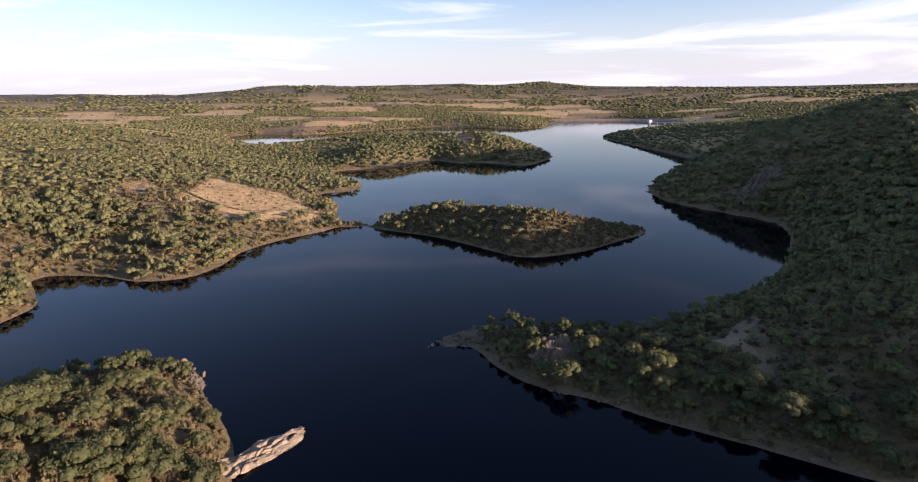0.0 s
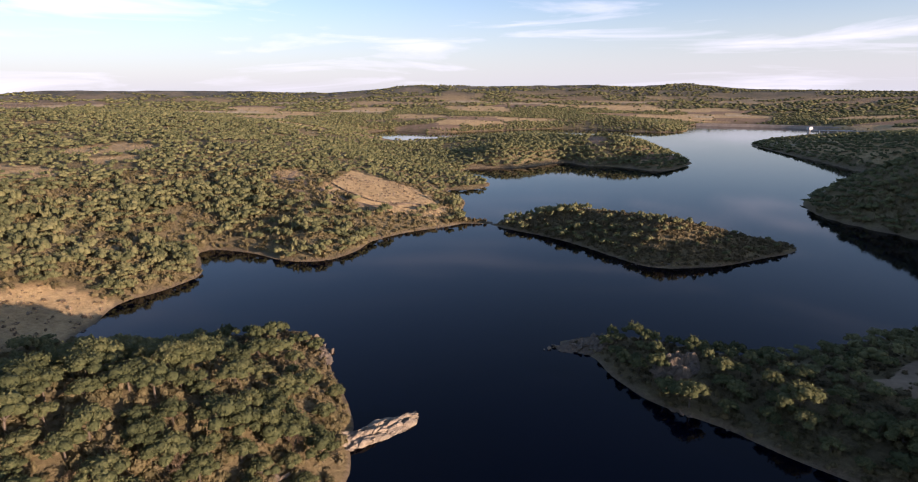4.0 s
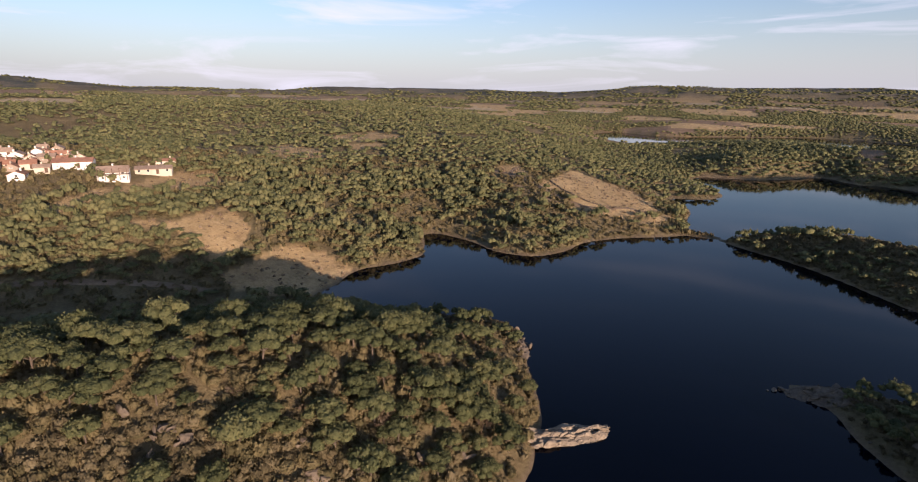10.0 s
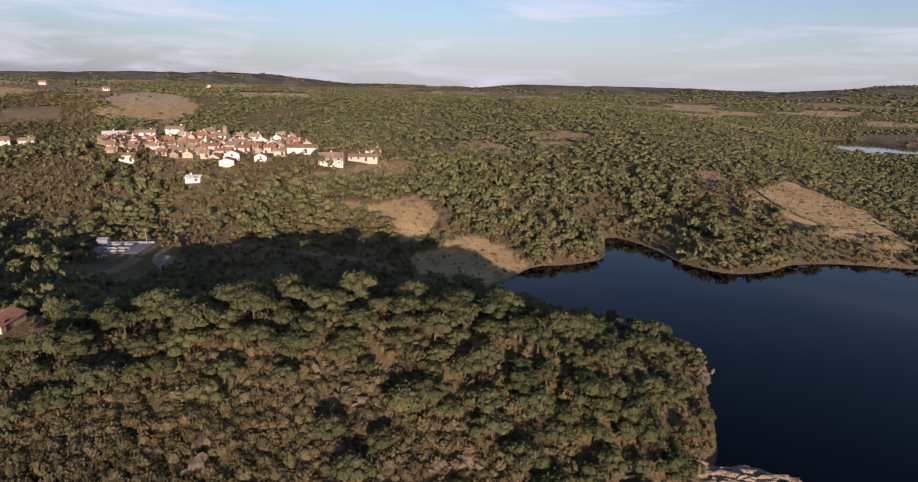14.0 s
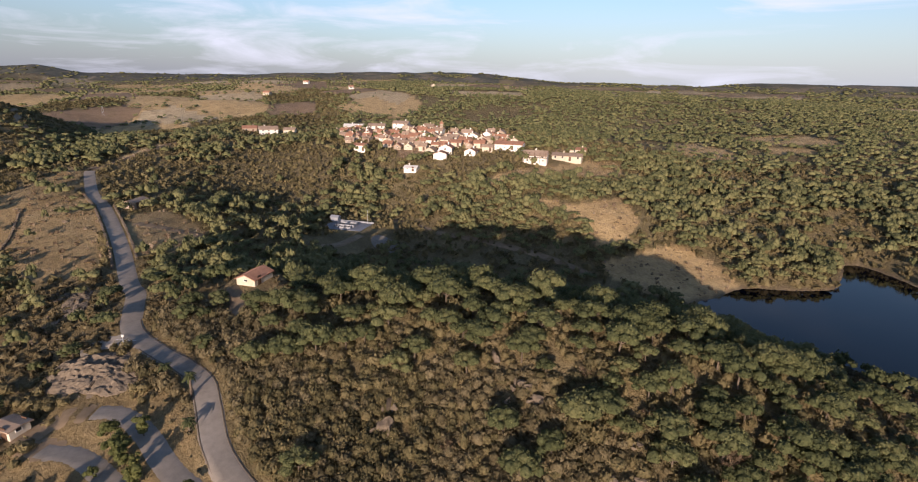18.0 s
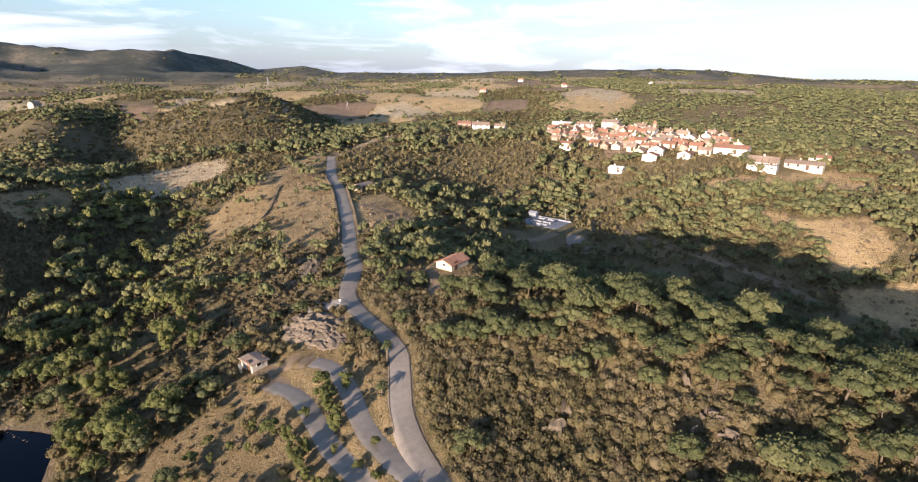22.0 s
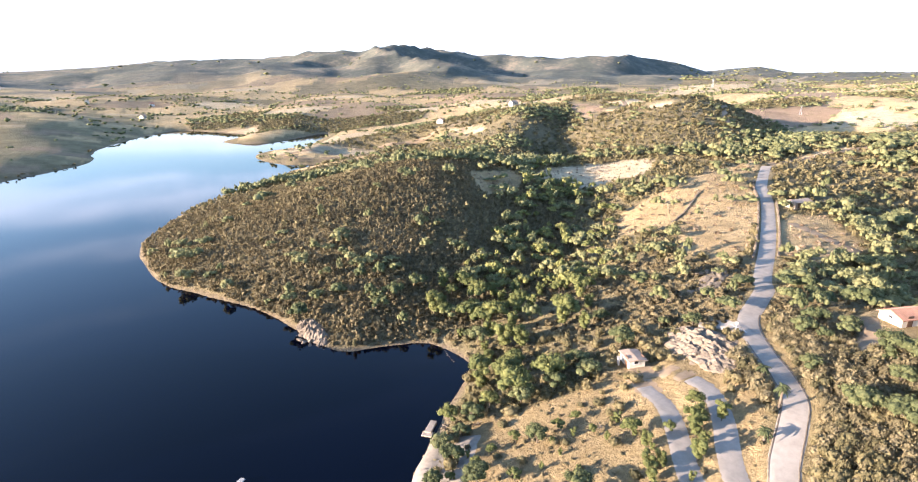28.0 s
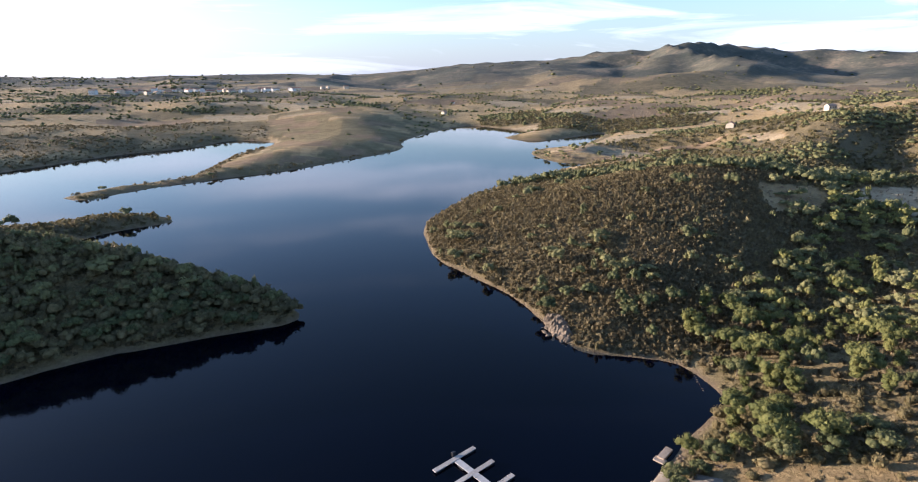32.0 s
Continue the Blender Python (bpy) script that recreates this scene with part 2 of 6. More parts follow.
M_ASPHALT = plain("worn_asphalt", (0.20, 0.172, 0.14), (0.33, 0.285, 0.235), 0.9, 0.9, 0.3, 0.03)
M_TRACK = plain("dirt_track", (0.15, 0.105, 0.062), (0.28, 0.205, 0.128), 0.7, 0.95, 0.4)
M_GRAVEL = plain("grey_gravel", (0.15, 0.125, 0.095), (0.28, 0.24, 0.19), 1.6, 0.95, 0.5)
M_PAINT = plain("white_road_paint", (0.55, 0.53, 0.5), (0.8, 0.79, 0.76), 3.0, 0.7)
M_WHITE = plain("white_render", (0.52, 0.49, 0.44), (0.74, 0.71, 0.66), 0.5, 0.85, 0.15)
M_CREAM = plain("cream_render", (0.40, 0.345, 0.26), (0.60, 0.53, 0.42), 0.5, 0.85, 0.15)
M_STONE = plain("rubble_stone", (0.20, 0.155, 0.115), (0.42, 0.34, 0.26), 1.2, 0.9, 0.7, 0.1)
M_TILE = plain("clay_tiles", (0.22, 0.110, 0.068), (0.40, 0.215, 0.138), 1.0, 0.85, 0.5, 0.08)
M_OLDTILE = plain("weathered_clay_tiles", (0.21, 0.15, 0.105), (0.40, 0.295, 0.215), 1.0, 0.85, 0.5, 0.08)
M_CONCRETE = plain("concrete", (0.30, 0.285, 0.26), (0.50, 0.48, 0.45), 0.9, 0.85, 0.2)
# concrete and paving darkened and blued: the works' shade is put into the colour
M_SHADED_CONCRETE = plain("shaded_concrete", (0.17, 0.175, 0.19), (0.31, 0.32, 0.34), 1.5, 0.5, 0.1)
M_SHADED_PAVING = plain("shaded_paving", (0.15, 0.155, 0.165), (0.26, 0.265, 0.28), 0.9, 0.85, 0.2)
M_STEEL = plain("galvanised_steel", (0.30, 0.31, 0.32), (0.5, 0.51, 0.52), 3.0, 0.5, 0.1)
M_WOODEN = plain("weathered_boards", (0.26, 0.23, 0.20), (0.50, 0.46, 0.41), 2.0, 0.85, 0.3)
M_DARK = plain("dark_opening", (0.012, 0.012, 0.014), (0.03, 0.03, 0.032), 2.0, 0.35)
M_SHUTTER = plain("brown_joinery", (0.07, 0.04, 0.025), (0.14, 0.08, 0.05), 2.0, 0.6)

M_WATER, n, l, bsdf = material("lake_water", 0.05, 0.185)
bsdf.inputs["IOR"].default_value = 1.33
deep = noise_node(n, l, 0.02, 2, 0.5)
l.new(ramp(n, l, deep, [(0.3, (0.0003, 0.0007, 0.0034)), (0.7, (0.0006, 0.0012, 0.0054))]), bsdf.inputs["Base Color"])
ripple = noise_node(n, l, 0.9, 4, 0.55, stretch=(1.0, 0.55, 1.0))
bump(n, l, bsdf, ripple, 0.12, 0.05)

# ---------------------------------------------------------------- plan of the lake
WEST_SHORE = [(-46, -55), (-40, -50), (-34, -30), (-32, 0), (-32, 35), (-35, 66), (-39, 78), (-42, 87), (-50, 97), (-56, 106), (-64, 116), (-71, 119),
              (-86, 113), (-105, 105), (-124, 103), (-129, 114), (-134, 127), (-130, 140), (-128, 155), (-138, 168), (-147, 179), (-143, 185),
              (-126, 183), (-109, 177), (-95, 179), (-88, 192), (-86, 211), (-75, 228), (-57, 248)]
NORTH_SHORE = [(-58, 261), (-64, 283), (-66, 298), (-72, 312), (-86, 336), (-68, 345), (-63, 365), (-76, 388), (-92, 410), (-95, 440), (-63, 449),
               (-41, 471), (-19, 498), (0, 475), (25, 473), (56, 450), (80, 487), (88, 527), (62, 640), (0, 728), (-50, 790), (-120, 750), (-212, 719),
               (-255, 712), (-318, 788), (-341, 856), (-315, 885), (-235, 850), (-125, 924), (-40, 973), (77, 907), (145, 916), (185, 1102)]
EAST_SHORE = [(258, 1119), (335, 1066), (368, 875), (333, 792), (280, 807), (190, 723), (187, 631), (198, 535), (203, 477), (228, 455), (186, 416),
              (149, 376), (120, 341), (113, 308), (119, 283), (133, 260), (143, 239), (133, 211), (116, 185), (104, 169), (88, 155), (66, 142),
              (47, 131), (30, 130), (14, 134), (2, 131), (-5, 127.5), (0, 124.5), (4, 121), (8, 113), (13, 106), (19, 101.5), (26, 98), (34, 92), (43, 86), (51, 81.5), (64, 74), (90, 60), (112, 35), (118, 0), (108, -45), (92, -85)]
SOUTH_SHORE = [(67, -108), (49, -117), (15, -124), (12, -132), (25, -145), (60, -165), (100, -190), (99, -213), (88, -229), (70, -241), (80, -252),
               (98, -258), (128, -244), (165, -260), (215, -320), (245, -380), (220, -406), (177, -484), (129, -523), (104, -576), (61, -539),
               (84, -461), (92, -364), (124, -332), (141, -307), (125, -298), (107, -324), (71, -348), (32, -373), (-16, -425), (-50, -465)]
BAY_SHORE = [(-60, -533), (-115, -635), (-157, -682), (-181, -650), (-205, -589), (-161, -535), (-191, -499), (-264, -545), (-268, -530), (-202, -448),
             (-163, -437), (-146, -403), (-152, -362), (-175, -352), (-143, -336), (-126, -312), (-71, -270), (-46, -235), (-34, -211), (-31, -169),
             (-38, -152), (-47, -127), (-50, -108), (-52, -96), (-60, -92), (-70, -86), (-71, -73), (-64, -68), (-53, -60)]
ISLAND = [(-40, 251), (-38, 245), (-22, 235), (-6, 224), (8, 210), (18, 199), (27, 196), (44, 200), (63, 213), (82, 231), (70, 236), (48, 248),
          (20, 266), (-10, 281), (-26, 268)]


def curve(points, closed=True, steps=4):
    """A smooth line through the points of the plan."""
    p = np.array(points, float)
    k = len(p)
    out = []
    for i in range(k if closed else k - 1):
        a, b, c, d = (p[(i + j) % k] if closed else p[min(max(i + j, 0), k - 1)] for j in (-1, 0, 1, 2))
        for s in range(steps):
            u = s / steps
            out.append(0.5 * (2 * b + (c - a) * u + (2 * a - 5 * b + 4 * c - d) * u * u + (3 * b - a - 3 * c + d) * u ** 3))
    if not closed:
        out.append(p[-1])
    return np.array(out)


def inside(xy, poly):
    x, y = xy[:, 0], xy[:, 1]
    res = np.zeros(len(xy), bool)
    a, b = poly, np.roll(poly, -1, 0)
    for (x0, y0), (x1, y1) in zip(a, b):
        if y0 != y1:
            res ^= ((y0 > y) != (y1 > y)) & (x < (x1 - x0) * (y - y0) / (y1 - y0) + x0)
    return res


def line_distance(xy, line, closed=True, values=None):
    """Distance to a line, and the value carried along it at the nearest place."""
    best = np.full(len(xy), 1e9)
    val = np.zeros(len(xy))
    last = len(line) if closed else len(line) - 1
    for i in range(last):
        a, b = line[i], line[(i + 1) % len(line)]
        d = b - a
        u = np.clip(((xy - a) @ d) / max(d @ d, 1e-9), 0, 1)
        dist = (xy[:, 0] - a[0] - u * d[0]) ** 2 + (xy[:, 1] - a[1] - u * d[1]) ** 2
        near = dist < best
        best[near] = dist[near]
        if values is not None:
            val[near] = values[i] + u[near] * (values[(i + 1) % len(line)] - values[i])
    return np.sqrt(best), val


def lattice(ix, iy, seed):
    h = (ix * 374761393 + iy * 668265263 + seed * 2147483) & 0x7fffffff
    h = ((h ^ (h >> 13)) * 1274126177) & 0x7fffffff
    return ((h ^ (h >> 16)) & 0xffff) / 65535.0


def value_noise(x, y, size, seed=0, octaves=3):
    total, amp, norm = 0, 1.0, 0.0
    for o in range(octaves):
        u, v = x / size * 2 ** o + 91.3, y / size * 2 ** o + 57.7
        ix, iy = np.floor(u).astype(np.int64), np.floor(v).astype(np.int64)
        fu, fv = u - ix, v - iy
        fu, fv = fu * fu * (3 - 2 * fu), fv * fv * (3 - 2 * fv)
        s = seed + 17 * o
        top = lattice(ix, iy, s) * (1 - fu) + lattice(ix + 1, iy, s) * fu
        low = lattice(ix, iy + 1, s) * (1 - fu) + lattice(ix + 1, iy + 1, s) * fu
        total = total + amp * (top * (1 - fv) + low * fv)
        norm += amp
        amp *= 0.5
    return total / norm


LAKE_LINE = curve(WEST_SHORE + NORTH_SHORE + EAST_SHORE + SOUTH_SHORE + BAY_SHORE, True, 3)
ISLAND_LINE = curve(ISLAND, True, 3)
CAUSEWAY_LINE = np.array([(-66, 253), (-50, 252.5), (-36, 250)], float)

# hills: x, y, height, half-width along and across, turn of the long axis
HILLS = [(-108, -172, 10.5, 58, 34, 25), (-150, -225, 0.5, 60, 40, 20),                        # heath hill on the promontory
         (-150, 250, 3, 70, 45, 60), (-230, 340, 9, 90, 70, 60), (-60, 480, 10, 40, 25, 80), (30, 560, 9, 70, 40, 60),
         (-300, 90, 13, 90, 45, 70), (-190, 95, 7, 45, 30, 60),                             # village hill
         # last of these: an unseen eastern hill, its height set to shade the point
         (260, 310, 26, 120, 80, 50), (420, 420, 22, 200, 120, 40), (250, 560, 6, 70, 40, 60), (185, 60, 20.2, 60, 42, 120),
         (20, 228, 5, 45, 16, 145),                                                        # island
         (55, -140, 12, 36, 15, 0), (120, -150, 12, 60, 30, 0),                             # wooded point to the south
         (-240, -140, 2, 60, 45, 0), (-360, -170, 10, 90, 50, 60), (-430, -330, 14, 120, 60, 30),
         (-520, 330, 19, 300, 120, 57), (-520, 120, 8, 120, 80, 0), (-820, 420, 12, 380, 160, 40), (-950, -80, 10, 300, 150, 20),
         (-350, -194, 7, 80, 42, 40), (-1150, -590, 9, 240, 110, 40), (-330, -330, 9, 70, 40, 50), (-520, -480, 14, 130, 70, 60), (-700, -240, 8, 120, 70, 20)]
# the skyline: degrees to the left of north, degrees above the level of the eye
SKYLINE = [(0, 0.5), (12, 0.5), (17.5, 0.62), (21, 0.39), (26, 0.12), (39, 0.3), (47, 0.4), (54, 0.05), (66, 0.05), (70, 0.4), (73.5, 0.75), (85, 0.62), (90, 0.5),
           (96, 0.2), (110, 0.2), (113, 0.55), (117, 0.3), (121, 1.1), (124, 1.35), (135, 1.38), (140.6, 1.75), (145, 2.1), (148.5, 2.2), (151, 1.95), (155, 1.5), (162, 1.1),
           (167, 1.0), (171, 0.75), (179, 0.2), (190, 0.27), (199, 0.06), (260, 0.3), (320, -0.07), (329, -0.2), (336, -0.1), (347, 0.2), (351, 0.5), (356, 0.37)]
# ridges: line of x, y, height above the lake's land, and half-width
RIDGES = [([(-62, 104, 3.5), (-52, 88, 9), (-54, 76, 11.5), (-62, 66, 14), (-77, 46, 13.5), (-93, 23, 10.5), (-106, 0, 5), (-124, -14, 1.5)], 17),
          ([(-222, -214, 3), (-250, -238, 7), (-285, -272, 8), (-320, -300, 5)], 17), ([(-300, -150, 3), (-335, -165, 7), (-380, -182, 8), (-430, -205, 5)], 30),
          ([(-48, 0, 3), (-80, -16, 3.5), (-105, -31, 3.5), (-150, -47, 3.5), (-218, -79, 4), (-262, -95, 3)], 34)]
VALLEYS = [([(-228, -188, -3), (-258, -208, -9), (-292, -240, -10), (-335, -272, -5)], 15), ([(-262, -88, -1), (-300, -116, -6), (-350, -128, -8), (-430, -140, -8), (-520, -165, -5)], 20),
           ([(-132, 110, -2), (-148, 112, -3.5), (-152, 96, -3), (-140, 92, -2)], 12),
           ([(-100, 100, -2), (-120, 72, -7), (-136, 44, -8), (-148, 14, -7), (-162, -10, -4)], 18),
           ([(-300, 800, -8), (-250, 700, -12), (-205, 600, -15), (-170, 500, -12), (-130, 420, -5)], 65),
           ([(-126, 100, -1), (-170, 60, -7), (-215, 15, -10), (-260, -20, -6), (-330, -40, -4)], 28),
           ([(-72, -76, -1), (-110, -95, -6), (-158, -118, -7), (-178, -134, -3), (-205, -160, 1)], 20)]


def shore_distance(xy):
    """Metres inland from the water's edge; negative on the lake."""
    d, _ = line_distance(xy, LAKE_LINE)
    wet = inside(xy, LAKE_LINE)
    s = np.where(wet, -d, d)
    di, _ = line_distance(xy, ISLAND_LINE)
    s = np.maximum(s, np.where(inside(xy, ISLAND_LINE), di, -di))
    dc, _ = line_distance(xy, CAUSEWAY_LINE, False)
    return np.maximum(s, 3.2 - dc)


def open_west(x, y):
    """1 on the open, rolling country west and south of the road."""
    yaw, d = np.degrees(np.arctan2(-x, y)) % 360, np.hypot(x, y)
    return np.clip((yaw - 84) / 6, 0, 1) * np.clip((d - np.interp(yaw, [84, 104, 112, 135, 145], [190, 190, 165, 165, 190])) / 50, 0, 1) * (yaw < 260)


def land_height(xy, s):
    x, y = xy[:, 0], xy[:, 1]
    s = s + 2.2 * (value_noise(x, y, 17, 3, 3) - 0.5)
    land = np.maximum(s, 0)
    h = 6.5 * (1 - np.exp(-land / 34)) + 58 * (1 - np.exp(-land / 900))
    grip = 1 - np.exp(-land / 22)
    for hx, hy, top, a, b, turn in HILLS:
        c, q = math.cos(radians(turn)), math.sin(radians(turn))
        u, v = (x - hx) * c + (y - hy) * q, -(x - hx) * q + (y - hy) * c
        h = h + grip * top * np.exp(-0.5 * ((u / a) ** 2 + (v / b) ** 2))
    for line, width in RIDGES + VALLEYS:
        pts = curve(line, False, 4)
        d, top = line_distance(xy, pts[:, :2], False, pts[:, 2])
        h = h + grip * top * np.exp(-0.5 * (d / width) ** 2)
    far = np.clip((land - 60) / 900, 0, 1)
    h = h + grip * (2.2 * (value_noise(x, y, 60, 8, 3) - 0.5)) + far * 26 * (value_noise(x, y, 420, 21, 3) - 0.5)
    west = open_west(x, y) * np.clip((land - 25) / 120, 0, 1)
    h = h + west * 19 * (np.abs(2 * value_noise(x, y, 230, 44, 3) - 1) - 0.30)
    # long slopes up to the skyline, cut by gullies
    d, yaw = np.hypot(x, y), np.degrees(np.arctan2(-x, y)) % 360
    brow = 60 + 3300 * np.tan(np.radians(np.interp(yaw, [p[0] for p in SKYLINE], [p[1] for p in SKYLINE], period=360)))
    foot = np.interp(yaw, [108, 128, 185, 205], [1450, 900, 900, 1450])
    k = np.clip((d - foot) / (2900 - foot + 700 * (value_noise(x, y, 900, 35, 2) - 0.5)), 0, 1)
    k = k * k * (3 - 2 * k)
    gully = np.abs(2 * value_noise(x, y, 520, 33, 4) - 1)
    lift = np.maximum(brow - 45, 12)
    h = h * (1 - k) + brow * k - 4 * k * (1 - k) * lift * (1.2 * gully - 0.36) - k * 0.42 * np.maximum(brow - 75, 0) * np.abs(2 * value_noise(x, y, 380, 37, 5) - 1)
    h = h + 0.25 * np.clip(land / 6, 0, 1) * (value_noise(x, y, 6, 50, 2) - 0.5)
    return np.where(s > 0, np.maximum(h, np.minimum(0.06 * land, 0.8)), np.maximum(0.25 * s, -6))


# level ground under houses and works, and spits lowered to fit the camera's view: x, y, radius, height
PADS = [(-198, 11, 14, 8.0), (-120, -12, 6, 16.9), (-83.5, -43, 4, 8.1), (-217, -374, 24, 2.2), (-250, -352, 20, 3.0)]


def levelled(xy, h):
    for px, py, pr, pz in PADS:
        d = np.hypot(xy[:, 0] - px, xy[:, 1] - py)
        k = np.clip(1.5 - d / pr, 0, 0.5) * 2
        h = h * (1 - k) + pz * k
    return h


ROAD = [(-50, 1), (-61, -6), (-66, -9.8), (-72, -13), (-80, -15.2), (-85.5, -17), (-91, -21), (-95.5, -24.8), (-103, -30.5), (-110, -34.3), (-117, -36), (-126, -38), (-132, -41),
        (-150, -47.5), (-163, -52.5), (-174, -57), (-194, -65.5), (-204, -70.3), (-215, -76.5), (-229, -82), (-240, -86), (-252, -90)]
LOWER_ROAD = [(-50, -6), (-55, -11), (-60, -16), (-64, -21), (-68.5, -25), (-73, -29), (-76, -32.5), (-78, -37)]
MIDDLE_ROAD = [(-60, -8), (-63, -12), (-67, -16.5), (-71, -19.5), (-75, -22), (-79, -25), (-83, -29), (-84, -33)]
ROAD_LINE, LOWER_LINE, MIDDLE_LINE = curve(ROAD, False, 5), curve(LOWER_ROAD, False, 5), curve(MIDDLE_ROAD, False, 5)


def graded(xy, h, s):
    """The land cut and filled to an even bed along the roads."""
    for line, width in ((ROAD_LINE, 3.1), (LOWER_LINE, 2.5), (MIDDLE_LINE, 2.5)):
        bed = land_height(line, shore_distance(line))
        for _ in range(12):
            bed = np.convolve(np.pad(bed, 1, mode="edge"), [0.25, 0.5, 0.25], "valid")
        near = np.abs(xy[:, 0] + 200) < 260
        d, z = line_distance(xy[near], line, False, bed)
        k = np.clip((width / 2 + 2.6 - d) / 2.2, 0, 1)
        k = k * k * (3 - 2 * k)
        h[near] = h[near] * (1 - k) + z * k
    return h


AZ = np.radians(np.concatenate([np.arange(-46, 212, 0.24), np.arange(212, 314, 2.0)]))
RAD = np.concatenate([[0.5, 6, 12, 18, 24], 28 * 1.0165 ** np.arange(0, 134), 251 * 1.027 ** np.arange(0, 111)])
gr, ga = np.meshgrid(RAD, AZ, indexing="ij")
GX, GY = -gr * np.sin(ga), gr * np.cos(ga)
_xy = np.stack([GX.ravel(), GY.ravel()], 1)
_s = shore_distance(_xy)
GS = _s.reshape(GX.shape)
GZ = graded(_xy, levelled(_xy, land_height(_xy, _s)), _s).reshape(GX.shape)


def sample(grid, x, y):
    """The value of a grid of the land sheet at places x, y."""
    x, y = np.asarray(x, float), np.asarray(y, float)
    r, a = np.hypot(x, y), np.arctan2(-x, y)
    a = np.where(a < AZ[0], a + 2 * np.pi, a)
    i = np.clip(np.searchsorted(RAD, r) - 1, 0, len(RAD) - 2)
    j = np.clip(np.searchsorted(AZ, a) - 1, 0, len(AZ) - 1)
    j2 = (j + 1) % len(AZ)
    step = np.where(j2 == 0, AZ[0] + 2 * np.pi, AZ[j2]) - AZ[j]
    u, v = np.clip((r - RAD[i]) / (RAD[i + 1] - RAD[i]), 0, 1), np.clip((a - AZ[j]) / step, 0, 1)
    return (grid[i, j] * (1 - u) + grid[i + 1, j] * u) * (1 - v) + (grid[i, j2] * (1 - u) + grid[i + 1, j2] * u) * v


def ground(x, y):
    return float(sample(GZ, x, y))


# open fields and clearings: outlines on the plan, by what covers them
STUBBLE = [[(-144, 320), (-101, 306), (-76, 277), (-78, 247), (-85, 241), (-100, 239), (-108, 241), (-112, 254), (-123, 256), (-131, 250), (-134, 262), (-134, 277)],
           [(-75, 246), (-71, 274), (-67, 272), (-67, 248), (-72, 245)],
           [(-203, 75), (-196, 86), (-189, 94), (-191, 106), (-195, 118), (-172, 113), (-165, 104), (-160, 96), (-160, 90), (-172, 92), (-183, 91), (-191, 82)],
           [(-155, 89), (-158, 106), (-160, 119), (-154, 123), (-136, 127), (-130, 118), (-126, 101), (-131, 96), (-138, 90), (-146, 87)],
           [(-150, -340), (-136, -318), (-180, -310), (-200, -330)]]
STRAW = [[(-175, -159), (-199, -167), (-222, -160), (-239, -152), (-242, -136), (-232, -131), (-217, -128), (-205, -134), (-191, -138), (-185, -150)],
         [(-550, 53), (-558, 74), (-539, 86), (-500, 74), (-496, 66)], [(-556, 118), (-563, 169), (-564, 201), (-519, 196), (-520, 168), (-525, 134)],
         [(-1385, 790), (-1371, 904), (-922, 604), (-861, 522)], [(-500, -315), (-974, -573), (-1184, -561), (-917, -385), (-774, -435)],
         [(-1189, -490), (-1609, -611), (-1653, -563), (-1004, -374)], [(-186, -647), (-211, -640), (-234, -625), (-197, -549), (-177, -560)]]
PALE = [[(-516, -246), (-527, -223), (-512, -215), (-387, -180)], [(-283, -347), (-285, -309), (-266, -281), (-262, -302)],
        [(-496, -652), (-541, -523), (-444, -417), (-444, -521)], [(-1569, -651), (-1918, -659), (-1226, -475)],
        [(-266, -88), (-290, -80), (-303, -65), (-290, -72), (-265, -82)], [(-148, -407), (-184, -364), (-222, -344), (-240, -370), (-200, -420)],
        [(-412, -288), (-453, -284), (-395, -250)]]
TILLED = [[(-400, -332), (-420, -300), (-363, -256), (-343, -266)], [(-347, -218), (-359, -196), (-356, -185), (-337, -193)],
          [(-349, -266), (-370, -262), (-353, -246), (-329, -247)], [(-276, 39), (-284, 49), (-278, 58), (-264, 53), (-263, 46), (-264, 39)],
          [(95, -779), (53, -757), (-13, -784), (-102, -914), (-153, -848), (-148, -687), (-92, -604), (-55, -526), (-54, -468), (-10, -425), (40, -380), (85, -370), (60, -460)]]
